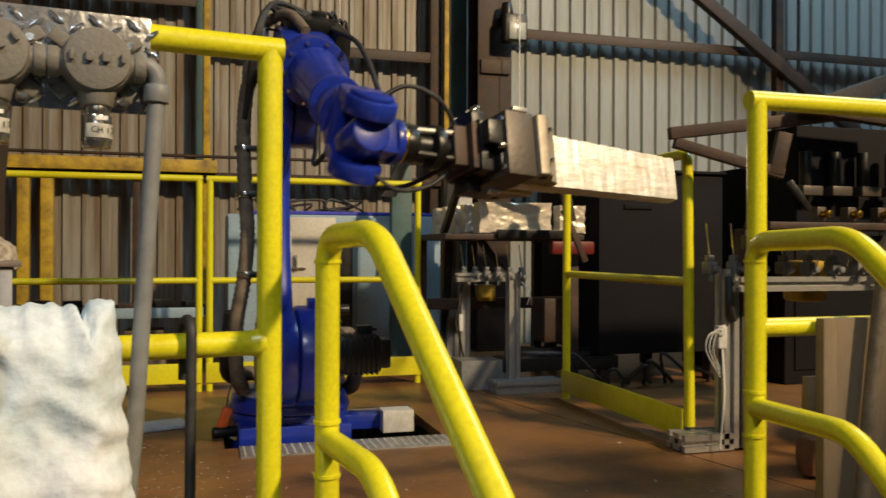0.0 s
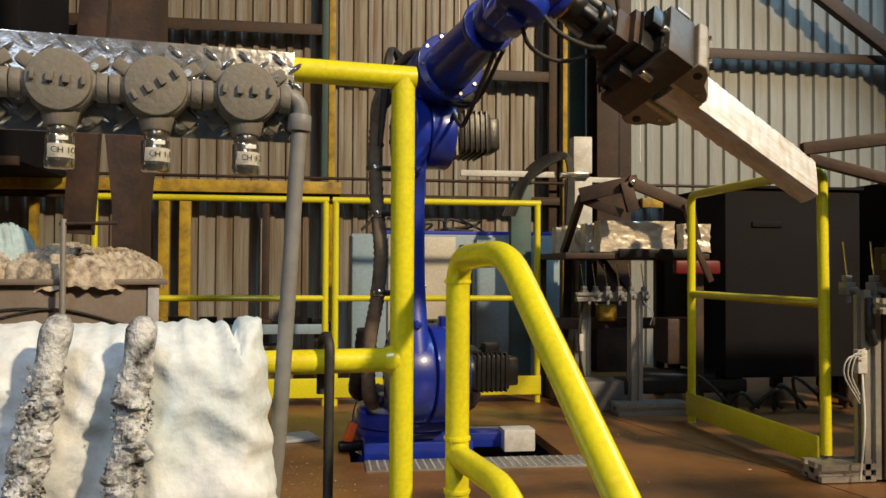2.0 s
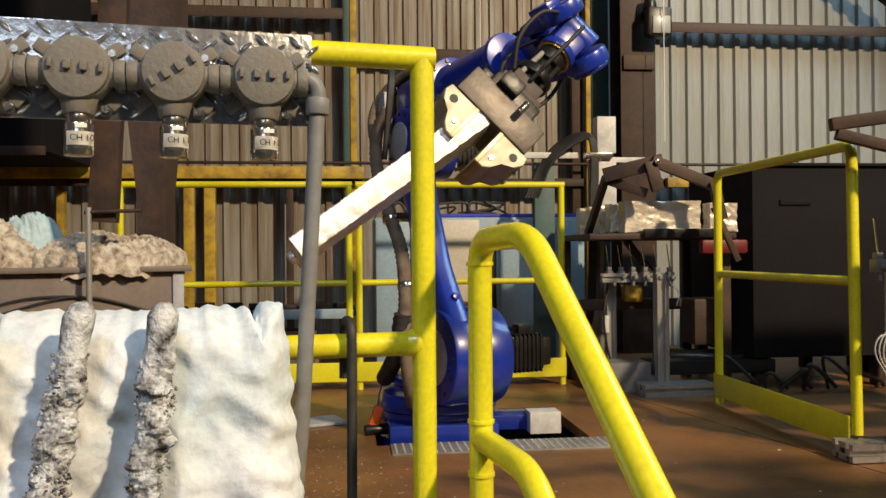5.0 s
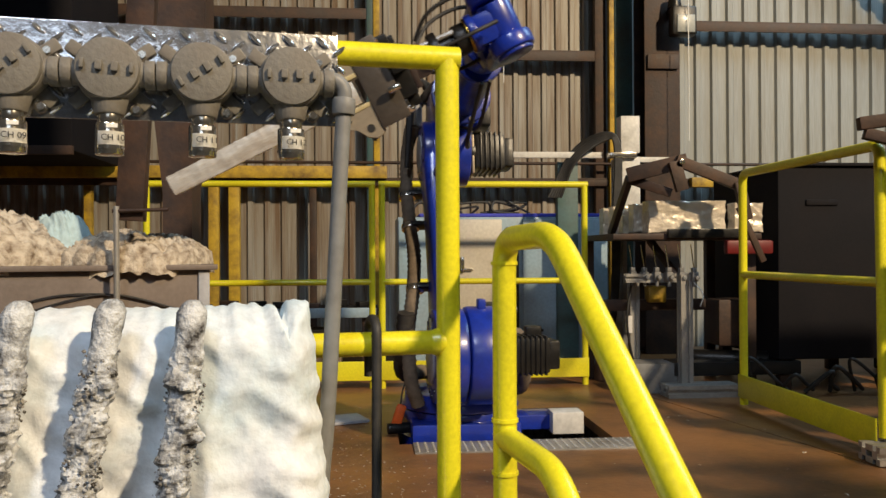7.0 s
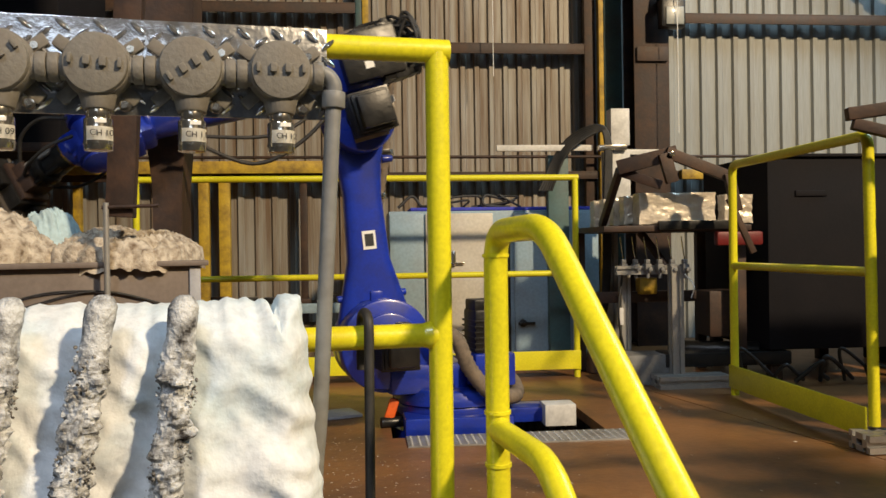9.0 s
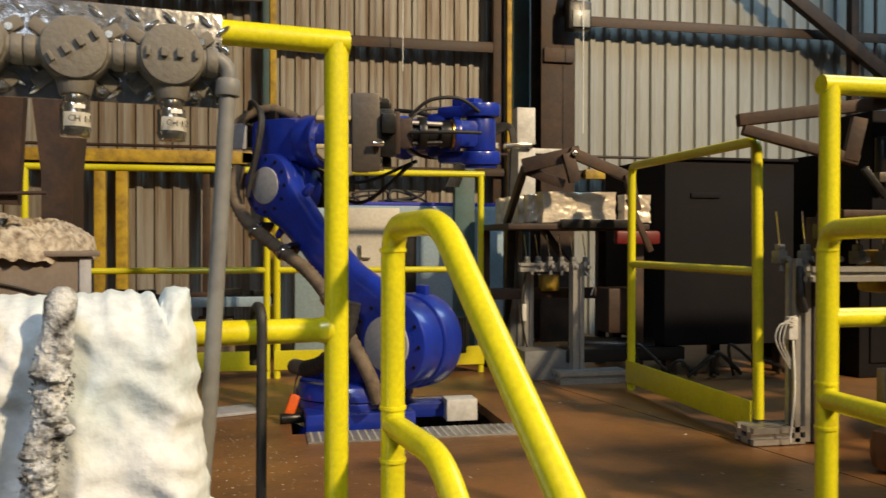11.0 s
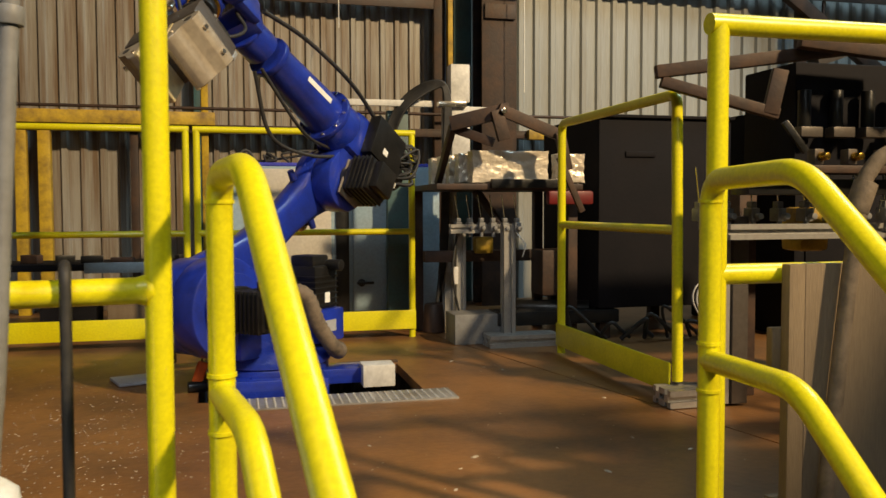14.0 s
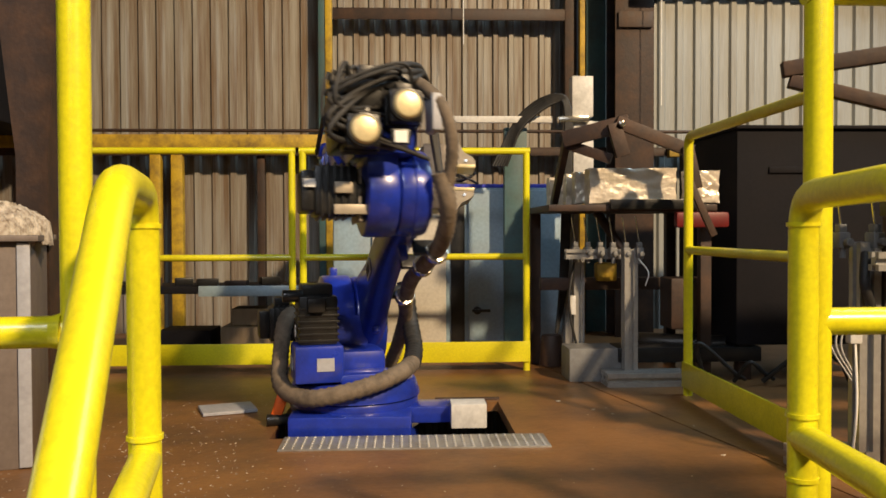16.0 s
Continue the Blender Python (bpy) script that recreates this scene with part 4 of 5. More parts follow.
# tool; x along the gripper, y along the bending axis
bm = bmesh.new()
cyl(bm, (0, -0.060, 0), (0, 0.060, 0), 0.055, None, 32, 0.006)
box(bm, (0.045, 0, 0), (0.10, 0.10, 0.10), 0.02)
cyl(bm, (0.08, 0, 0), (0.105, 0, 0), 0.062, None, 32, 0.004)
tool = part("wrist_body", bm, BLUE, robot)
cylpart("flange_ring", BRASS, tool, (0.105, 0, 0), (0.113, 0, 0), 0.058, None, 32, 0.002, "brass coloured flange ring")
bm = bmesh.new()
cyl(bm, (0.113, 0, 0), (0.155, 0, 0), 0.050, None, 28, 0.004)
cyl(bm, (0.155, 0, 0), (0.28, 0, 0), 0.036, None, 24, 0.003)
cyl(bm, (0.205, 0, 0), (0.235, 0, 0), 0.062, None, 28, 0.004)
part("coupling", bm, BLACK, tool, "black rotary coupling")
bm = bmesh.new()
box(bm, (0.285, 0, 0), (0.050, 0.105, 0.115), 0.005)
box(bm, (0.315, 0, 0), (0.020, 0.150, 0.135), 0.004)
part("gripper_neck", bm, STEEL, tool, "brown steel gripper neck")
for k in range(4):
    a = radians(45 + 90 * k)
    cylpart("tie_rod", ALU if k % 2 else BLACK, tool, (0.15, 0.046 * math.cos(a), 0.046 * math.sin(a)), (0.32, 0.056 * math.cos(a), 0.056 * math.sin(a)), 0.009, None, 10)
bm = bmesh.new()
box(bm, (0.355, 0, 0), (0.060, 0.17, 0.15), 0.008)
box(bm, (0.350, 0.0, 0.088), (0.05, 0.10, 0.05), 0.006)
box(bm, (0.350, 0.03, -0.090), (0.05, 0.07, 0.05), 0.006)
part("gripper_body", bm, BLACK, tool, "black pneumatic gripper body")
for c, q in (((0.350, 0.100, 0.05), (0.05, 0.03, 0.05)), ((0.372, 0.104, -0.03), (0.06, 0.035, 0.06)), ((0.36, -0.103, 0.03), (0.06, 0.035, 0.07)), ((0.39, -0.100, -0.05), (0.04, 0.03, 0.045)), ((0.36, 0.02, 0.120), (0.04, 0.045, 0.025))):
    boxpart("valve_block", BLACK, tool, c, q, 0.005)
for p, q in (((0.345, 0.118, 0.02), (0.385, 0.118, 0.02)), ((0.36, -0.122, -0.01), (0.40, -0.122, -0.01)), ((0.35, 0.05, 0.118), (0.39, 0.05, 0.118)), ((0.37, -0.04, -0.118), (0.41, -0.04, -0.118)), ((0.34, -0.03, 0.116), (0.36, -0.03, 0.128))):
    cylpart("fitting", CHROME, tool, p, q, 0.011, None, 12, 0.002)
boxpart("gripper_plate", BRACKET, tool, (0.428, 0, 0), (0.098, 0.272, 0.186), 0.006, label="brown steel parallel gripper plate")
for yy in (-0.115, 0.115):
    for zz in (-0.07, 0.07):
        cylpart("bolt", CHROME, tool, (0.372, yy, zz), (0.380, yy, zz), 0.010, None, 6)
    boxpart("guide_rail", ALU, tool, (0.430, yy * 0.9, 0.099), (0.05, 0.07, 0.014), 0.003)
for sg in (1, -1):
    bm = bmesh.new()
    prof = [(0.478, 0.042), (0.478, 0.150), (0.505, 0.156), (0.532, 0.140), (0.548, 0.104), (0.582, 0.092), (0.600, 0.072), (0.600, 0.042)]
    lo, hi = [bm.verts.new((x, sg * y, -0.088)) for x, y in prof], [bm.verts.new((x, sg * y, 0.088)) for x, y in prof]
    bm.faces.new(lo)
    bm.faces.new(list(reversed(hi)))
    for a in range(len(prof)):
        b = (a + 1) % len(prof)
        bm.faces.new((lo[a], lo[b], hi[b], hi[a]))
    bmesh.ops.bevel(bm, geom=list(bm.edges), offset=0.003, segments=1, affect="EDGES")
    jaw = part("gripper_jaw", bm, JAWSTEEL, tool, "machined steel gripper jaw")
    boxpart("pad", ENDCAP, jaw, (0.540, sg * 0.0485, 0), (0.120, 0.014, 0.182), 0.002, label="pale gripping pad")
    for zz in (1, -1):
        cylpart("hole", INK, jaw, (0.510, sg * 0.118, zz * 0.0870), (0.510, sg * 0.118, zz * 0.0892), 0.013, None, 20)
        cylpart("bolt", CHROME, jaw, (0.560, sg * 0.072, zz * 0.0870), (0.560, sg * 0.072, zz * 0.0930), 0.007, None, 6)
        cylpart("bolt", CHROME, jaw, (0.515, sg * 0.148, zz * 0.045), (0.520, sg * 0.158, zz * 0.045), 0.008, None, 6)
for k, (py, pz) in enumerate(((0.05, 0.06), (-0.04, 0.07), (0.0, -0.07), (0.06, -0.05))):
    tubepart("cable", RUBBER, tool, curve_points([(0.02, py * 1.3, pz * 1.3), (0.10, py * 2.0, pz * 1.9), (0.20, py * 1.9, pz * 1.6), (0.27, py, pz * 0.9)], 8), 0.0065, 8)

# the bar in the gripper; x along it
bm = bmesh.new()
n, w0, w1, t0, t1, LB = 90, 0.086, 0.074, 0.038, 0.032, 0.655
rings = []
for i in range(n + 1):
    s = i / n
    hy, hz = w0 + (w1 - w0) * s, t0 + (t1 - t0) * s
    ring = []
    per = [(-1, -1), (-0.5, -1), (0, -1), (0.5, -1), (1, -1), (1, -0.33), (1, 0.33), (1, 1), (0.5, 1), (0, 1), (-0.5, 1), (-1, 1), (-1, 0.33), (-1, -0.33)]
    for u, w in per:
        d = 0.0022 * noise.noise(Vector((s * 26, u * 3, w * 5))) + 0.0018 * noise.noise(Vector((s * 70, u * 9, w * 9)))
        k = 0.95 if abs(u) == 1 and abs(w) == 1 else 1.0
        ring.append(bm.verts.new((LB * s, u * (hy + d) * k, w * (hz + d) * k)))
    rings.append(ring)
for a, b in zip(rings, rings[1:]):
    for i in range(len(per)):
        j = (i + 1) % len(per)
        bm.faces.new((a[i], a[j], b[j], b[i]))
bm.faces.new(list(reversed(rings[0])))
bm.faces.new(rings[-1])
ingot = tagged(part("cast_bar", bm, CAST, None, "", 50), "rough silvery cast metal bar held in the gripper", "metal bar")
cylpart("sprue", CAST, ingot, (LB - 0.005, 0.02, 0), (LB + 0.018, 0.02, 0), 0.020, 0.016, 14, 0.004)

# ---- round the robot's foot ----
tp = thing("tread_strip", "bright perforated tread plate along the pit edge", "tread plate", kind="structure")
boxpart("strip", STUDPLATE, tp, (1.16, 3.02, 0.003), (0.86, 0.165, 0.006), 0.001)
bm = bmesh.new()
for i in range(30):
    for j in range(6):
        x, y = 0.745 + 0.0285 * i, 2.953 + 0.027 * j
        cyl(bm, (x, y, 0.005), (x, y, 0.009), 0.008, 0.005, 8)
tagged(part("studs", bm, STUDPLATE, tp, "raised round studs"), kind="stuff")
solid("base_block", WHITEBOX, [((1.352, 3.29, 0.035), (0.125, 0.10, 0.085))], "bright machined metal block beside the robot foot", "metal block", bev=0.004)
solid("wedge_plate", STEEL, [((1.30, 3.62, 0.004), (0.30, 0.08, 0.012)), ((1.38, 3.70, 0.004), (0.26, 0.025, 0.010))], "loose flat steel bars on the deck", "steel bars", bev=0.002)
tag = thing("orange_tag", "orange tag on a thin lanyard beside the robot foot", "tag")
tubepart("lanyard", RUBBER, tag, curve_points([(0.715, 3.33, 0.20), (0.700, 3.31, 0.16), (0.692, 3.30, 0.11)], 6), 0.003, 6)
boxpart("body", ORANGE, tag, (0.682, 3.295, 0.060), (0.040, 0.02, 0.11), 0.012, (0, 18, 0))
solid("grey_plate", CAPGREY, [((0.45, 3.55, 0.008), (0.20, 0.16, 0.012), (0, 0, 20))], "pale dusty plate lying on the deck", "plate", bev=0.002)
bm = bmesh.new()
rnd = random.Random(11)
for i in range(1500):
    x, y = rnd.gauss(0.30, 0.36), rnd.triangular(1.6, 4.2, 2.3)
    if i % 20 == 0:
        x, y = rnd.uniform(0.8, 2.2), rnd.uniform(2.0, 4.0)
    if 0.6 < x < 1.6 and y > 2.9:
        continue
    v = bmesh.ops.create_icosphere(bm, subdivisions=1, radius=rnd.uniform(0.001, 0.003) * (3 if i % 60 == 0 else 1))["verts"]
    bmesh.ops.transform(bm, matrix=Matrix.Translation((x, y, 0.001)) @ pose(0, 0, 0, 0, 0, rnd.uniform(0, 180)) @ Matrix.Diagonal((1.8, 0.8, 0.35, 1)), verts=v)
tagged(part("debris", bm, WOOL_DIRTY, None, "", 0), "small pale scraps scattered on the deck", "debris", kind="stuff")

# ---- behind the back rail ----
cab = thing("control_cabinet", "cream and grey control cabinet with closed doors behind the rail", "cabinet")
boxpart("body", GREYBLUE, cab, (1.37, 5.15, 0.475), (1.26, 0.48, 0.89), 0.008)
boxpart("plinth", BLACK, cab, (1.37, 5.16, 0.02), (1.22, 0.44, 0.04), 0.003)
d1 = boxpart("door", CREAM, cab, (1.155, 4.895, 0.485), (0.40, 0.022, 0.84), 0.006, label="cream painted door")
d2 = boxpart("door", GREYBLUE, cab, (1.73, 4.895, 0.485), (0.50, 0.022, 0.84), 0.006, label="grey blue painted door")
boxpart("door", GREYBLUE, cab, (0.845, 4.897, 0.485), (0.20, 0.018, 0.84), 0.006)
boxpart("gap_strip", BLACK, cab, (1.42, 4.902, 0.46), (0.075, 0.012, 0.80), 0.002, label="black recessed strip")
bm = bmesh.new()
cyl(bm, (1.525, 4.884, 0.25), (1.525, 4.86, 0.25), 0.022, None, 20, 0.003)
box(bm, (1.545, 4.855, 0.25), (0.10, 0.014, 0.016), 0.004)
part("handle", bm, BLACK, d2, "black turn handle")
bm = bmesh.new()
box(bm, (1.12, 4.875, 0.64), (0.018, 0.02, 0.09), 0.003)
box(bm, (1.14, 4.872, 0.61), (0.08, 0.014, 0.012), 0.003)
part("latch", bm, CHROME, d1, "steel door latch")
solid("blue_cloth", BLUECLOTH, [((1.42, 5.10, 0.932), (1.10, 0.35, 0.02))], "blue sheet lying on the cabinet top", "sheet", bev=0.006)
rnd = random.Random(21)
for i in range(5):
    x = 0.95 + 0.13 * i + rnd.uniform(-0.03, 0.03)
    th = thing("cable_coil", "black cables coiled on the cabinet top", "cable", group="cables on the cabinet")
    pts = [(x - rnd.uniform(0.06, 0.16), 4.98, 0.945)]
    for k in range(rnd.choice((3, 4, 5))):
        pts.append((x + rnd.uniform(-0.12, 0.14), 4.97 + rnd.uniform(-0.03, 0.05), 0.95 + rnd.uniform(0.0, 0.065)))
    pts.append((x + rnd.uniform(0.05, 0.18), 5.0, 0.945))
    tubepart("cable", RUBBER, th, curve_points(pts, 8), rnd.uniform(0.005, 0.009), 8)
bench = thing("bench", "low dark work bench with a pale tray behind the rail", "bench")
boxpart("top", DARKBOX, bench, (-0.1, 4.98, 0.375), (1.45, 0.42, 0.035), 0.004)
boxpart("tray", GREYBLUE, bench, (0.33, 4.765, 0.372), (0.56, 0.014, 0.055), 0.003, label="pale grey blue tray edge")
for x in (-0.75, 0.55):
    for y in (4.82, 5.14):
        boxpart("leg", STEEL, bench, (x, y, 0.18), (0.04, 0.04, 0.355), 0.003)
for x, y, z, s, m_ in ((0.28, 4.95, 0.09, (0.26, 0.25, 0.17), WOOD), (-0.05, 4.98, 0.08, (0.28, 0.25, 0.15), DARKBOX), (0.30, 4.96, 0.225, (0.2, 0.2, 0.09), WOOD)):
    solid("storage_box", m_, [((x, y, z), s)], "small box stored under the bench", "box", group="boxes under the bench", bev=0.004)
rnd = random.Random(3)
for i in range(9):
    x = -0.7 + 0.155 * i
    h = rnd.uniform(0.02, 0.05)
    solid("tool", BLACK if i % 3 else STEEL, [((x, 4.90 + rnd.uniform(-0.05, 0.1), 0.393 + h / 2), (rnd.uniform(0.06, 0.13), 0.05, h), (0, 0, rnd.uniform(-40, 40)))], "small dark tool lying on the bench", "tool", group="tools on the bench", bev=0.005)

# floodlight on the column
fl = thing("floodlight", "grey floodlight with glass lens on the brown column", "floodlight")
bm = bmesh.new()
box(bm, (2.70, 5.50, 2.27), (0.17, 0.10, 0.20), 0.02)
cyl(bm, (2.66, 5.54, 2.37), (2.66, 5.54, 2.46), 0.05, 0.035, 16, 0.004)
part("housing", bm, BLACK, fl)
boxpart("lens", GLASS, fl, (2.705, 5.446, 2.245), (0.125, 0.012, 0.12), 0.006, label="pale glass lens")
boxpart("bracket", STEEL, fl, (2.66, 5.59, 2.36), (0.05, 0.10, 0.04), 0.003)
wire = thing("hanging_wire", "thin pale wire hanging down the wall", "wire", group="wires")
tubepart("strand", PAPER, wire, [(2.71, 5.42, 8.56), (2.71, 5.42, 1.45)], 0.003, 6)
wire2 = thing("hanging_wire", "thin pale wire hanging down the wall", "wire", group="wires")
tubepart("strand", PAPER, wire2, [(1.52, 5.8, 8.56), (1.52, 5.8, 1.9)], 0.003, 6)

# ---- feeding station right of the robot ----


def profile_bar(name, parent, c, length, axis="z", w=0.045):
    """An aluminium slot profile."""
    bm = bmesh.new()
    s, g = w / 2, w * 0.16
    pts = []
    for a in range(4):
        ca, sa = round(math.cos(a * math.pi / 2)), round(math.sin(a * math.pi / 2))
        for u, w_ in ((s, -s), (s, -g), (s * 0.45, -g), (s * 0.45, g), (s, g)):
            pts.append((u * ca - w_ * sa, u * sa + w_ * ca))
    lo, hi = [bm.verts.new((x, y, -length / 2)) for x, y in pts], [bm.verts.new((x, y, length / 2)) for x, y in pts]
    n = len(pts)
    for i in range(n):
        bm.faces.new((lo[i], lo[(i + 1) % n], hi[(i + 1) % n], hi[i]))
    bm.faces.new(list(reversed(lo)))
    bm.faces.new(hi)
    turn = {"z": (0, 0, 0), "x": (0, 90, 0), "y": (90, 0, 0)}[axis]
    bmesh.ops.transform(bm, matrix=Matrix.Translation(c) @ pose(0, 0, 0, *turn), verts=bm.verts)
    return part(name, bm, ALU, parent, smooth=0)


def valve_row(parent, x0, x1, y0, y1, z, n):
    for i in range(n):
        s = i / max(1, n - 1)
        x, y = x0 + (x1 - x0) * s, y0 + (y1 - y0) * s
        bm = bmesh.new()
        box(bm, (x, y, z), (0.032, 0.05, 0.045), 0.004)
        box(bm, (x, y, z + 0.034), (0.022, 0.03, 0.022), 0.003)
        cyl(bm, (x, y - 0.03, z - 0.005), (x, y - 0.055, z - 0.005), 0.011, None, 10, 0.002)
        cyl(bm, (x, y - 0.01, z - 0.05), (x, y - 0.01, z - 0.02), 0.009, None, 10)
        v = part("valve", bm, CONDUIT, parent, "small pneumatic valve")
        tubepart("stem", CHROME, v, [(x, y, z + 0.04), (x - 0.02, y - 0.01, z + 0.16)], 0.003, 6)


st1 = thing("valve_stand", "aluminium profile stand with pneumatic valves beside the rack", "stand", group="valve stands")
profile_bar("upright", st1, (2.135, 4.03, 0.315), 0.56, w=0.06)
profile_bar("upright", st1, (1.96, 4.30, 0.315), 0.50, w=0.05)
profile_bar("foot", st1, (2.19, 3.95, 0.030), 0.36, "x", 0.06)
profile_bar("foot", st1, (2.19, 4.02, 0.030), 0.36, "x", 0.06)
boxpart("base_box", CONDUIT, st1, (2.00, 4.16, 0.075), (0.26, 0.20, 0.15), 0.006, label="dusty grey base box")
profile_bar("beam", st1, (2.05, 4.16, 0.575), 0.36, "x", 0.045)
valve_row(st1, 1.93, 2.17, 4.22, 4.0, 0.585, 6)
tubepart("hose", RUBBER, st1, curve_points([(1.93, 4.24, 0.55), (1.90, 4.22, 0.35), (1.94, 4.25, 0.15), (2.0, 4.3, 0.02)], 8), 0.006, 8)
tubepart("hose", PAPER, st1, curve_points([(2.16, 3.98, 0.56), (2.20, 3.96, 0.5), (2.19, 3.97, 0.44)], 8), 0.003, 8, "white air hose")
boxpart("switch_box", WHITEBOX, st1, (1.925, 4.27, 0.33), (0.03, 0.03, 0.09), 0.004)

rack = thing("pallet_rack", "dark steel rack carrying foil wrapped bars", "rack")
boxpart("shelf", STEEL, rack, (2.15, 4.33, 0.785), (0.76, 0.62, 0.03), 0.004)
boxpart("lip", BLACK, rack, (2.24, 4.005, 0.800), (0.40, 0.03, 0.045), 0.004)
for x, y in ((1.80, 4.60), (2.50, 4.60), (2.50, 4.10)):
    boxpart("leg", STEEL, rack, (x, y, 0.385), (0.05, 0.05, 0.77), 0.003)
boxpart("beam", STEEL, rack, (2.15, 4.45, 0.42), (0.70, 0.06, 0.06), 0.004)
boxpart("beam", BLACK, rack, (2.42, 4.14, 0.12), (0.66, 0.18, 0.07), 0.01)
tubepart("pipe", STEEL, rack, curve_points([(2.05, 4.3, 0.77), (2.10, 4.25, 0.68), (2.16, 4.2, 0.58)], 8), 0.022, 12, "bent steel pipe")
cylpart("pipe", BLACK, rack, (2.2, 4.32, 0.15), (2.62, 4.14, 0.15), 0.045, None, 20, 0.005)
boxpart("red_handle", RED, rack, (2.45, 4.0, 0.73), (0.24, 0.05, 0.07), 0.015, label="dark red painted bar")
solid("metal_tank", STEEL, [((2.46, 4.26, 0.34), (0.18, 0.18, 0.24))], "worn brown metal tank in the rack", "tank", bev=0.01)
solid("air_filter", YELLOW_WORN, [((2.12, 4.42, 0.48), (0.10, 0.08, 0.09))], "yellow air filter in the rack", "filter", bev=0.012)


def foil_bar(c, s, rz):
    bm = bmesh.new()
    box(bm, (0, 0, 0), s, 0)
    bmesh.ops.subdivide_edges(bm, edges=bm.edges, cuts=15, use_grid_fill=True)
    for v in bm.verts:
        rim = min(min(s[a] / 2 - abs(v.co[a]) for a in range(3) if abs(abs(v.co[a]) - s[a] / 2) > 1e-5) if sum(abs(abs(v.co[a]) - s[a] / 2) > 1e-5 for a in range(3)) else 0, 0.02) / 0.02
        q = v.co * 22 + Vector(c) * 9
        crease = abs(noise.noise(q)) + 0.5 * abs(noise.noise(q * 2.3))
        v.co -= v.co.normalized() * 0.016 * crease * (0.25 + 0.75 * rim)
    ob = part("foil_bar", bm, FOIL, None, "", 25)
    ob.matrix_world = pose(*c, 0, 0, rz)
    return tagged(ob, "crinkled silver foil wrapped bar lying on the rack", "foil bar", "foil bars on the rack")


foil_bar((2.150, 4.08, 0.884), (0.40, 0.10, 0.160), 0)
foil_bar((2.480, 4.10, 0.880), (0.15, 0.09, 0.150), 0)
for i in range(4):
    foil_bar((1.955 - 0.022 * i, 4.20 + 0.105 * i, 0.882 - 0.002 * i), (0.08, 0.085, 0.15), 0)

arms = thing("clamp_arms", "brown steel hinged clamp arms above the foil bars", "clamp arms", group="clamp arms")


def flat_arm(parent, p, q, w=0.055, t=0.02, name="arm", mat=STEEL):
    p, q = Vector(p), Vector(q)
    bm = bmesh.new()
    d = q - p
    box(bm, (0, 0, 0), (d.length, t, w), 0.004)
    x = d.normalized()
    y = Vector((0, 0, 1)).cross(x).normalized()
    z = x.cross(y)
    m = Matrix((x, y, z)).transposed().to_4x4()
    m.translation = (p + q) / 2
    bmesh.ops.transform(bm, matrix=m, verts=bm.verts)
    return part(name, bm, mat, parent)


flat_arm(arms, (1.82, 3.95, 1.08), (2.09, 3.87, 1.145), 0.07, 0.03)
flat_arm(arms, (2.03, 3.86, 1.145), (2.36, 3.86, 1.02), 0.055, 0.03)
flat_arm(arms, (2.02, 3.86, 1.14), (2.06, 3.86, 1.00), 0.06, 0.03)
flat_arm(arms, (1.85, 3.98, 1.06), (2.02, 3.9, 0.99), 0.045, 0.03)
flat_arm(arms, (2.33, 3.84, 1.04), (2.37, 3.84, 0.86), 0.05, 0.03)
flat_arm(arms, (2.32, 3.82, 0.92), (2.44, 3.82, 0.66), 0.03, 0.02)
flat_arm(arms, (1.84, 3.98, 1.07), (1.84, 4.3, 0.80), 0.045, 0.03)
cylpart("pivot", CHROME, arms, (2.05, 3.87, 1.135), (2.05, 3.83, 1.135), 0.014, None, 14, 0.002)

mast = thing("control_mast", "aluminium mast with pale control box and black cables", "mast")
profile_bar("upright", mast, (2.00, 4.68, 0.62), 1.24, w=0.07)
boxpart("control_box", WHITEBOX, mast, (2.05, 4.66, 1.375), (0.11, 0.09, 0.21), 0.005, label="pale grey control box")
boxpart("control_box", WHITEBOX, mast, (2.055, 4.66, 1.085), (0.105, 0.08, 0.33), 0.005, label="pale grey duct")
bm = bmesh.new()
box(bm, (2.0, 4.62, 1.255), (0.16, 0.06, 0.03), 0.003)
part("bracket", bm, CHROME, mast)
boxpart("cross_bar", WHITEBOX, mast, (1.63, 4.70, 1.265), (0.56, 0.028, 0.034), 0.003, label="pale painted cross bar")
boxpart("cross_bar", WHITEBOX, mast, (2.20, 4.70, 1.240), (0.24, 0.028, 0.030), 0.003, label="pale painted cross bar")
boxpart("side_post", TEAL, mast, (1.72, 4.78, 0.62), (0.12, 0.06, 1.22), 0.004, label="grey steel post")
for i in range(6):
    o = 0.014 * i
    tubepart("cable", RUBBER, mast, curve_points([(1.66 - o, 4.68, 1.02), (1.74, 4.64 + o, 1.22 + o), (1.90, 4.62, 1.34 + o * 0.6), (1.955 + o * 0.4, 4.60, 1.30), (1.945 + o * 0.5, 4.60, 0.9), (1.93 + o * 0.4, 4.60, 0.4), (1.90, 4.62 + o, 0.03)], 8), 0.0085, 8)
cylpart("junction", STEEL, mast, (1.87, 4.52, 0.0), (1.87, 4.52, 0.16), 0.065, 0.05, 20, 0.01)

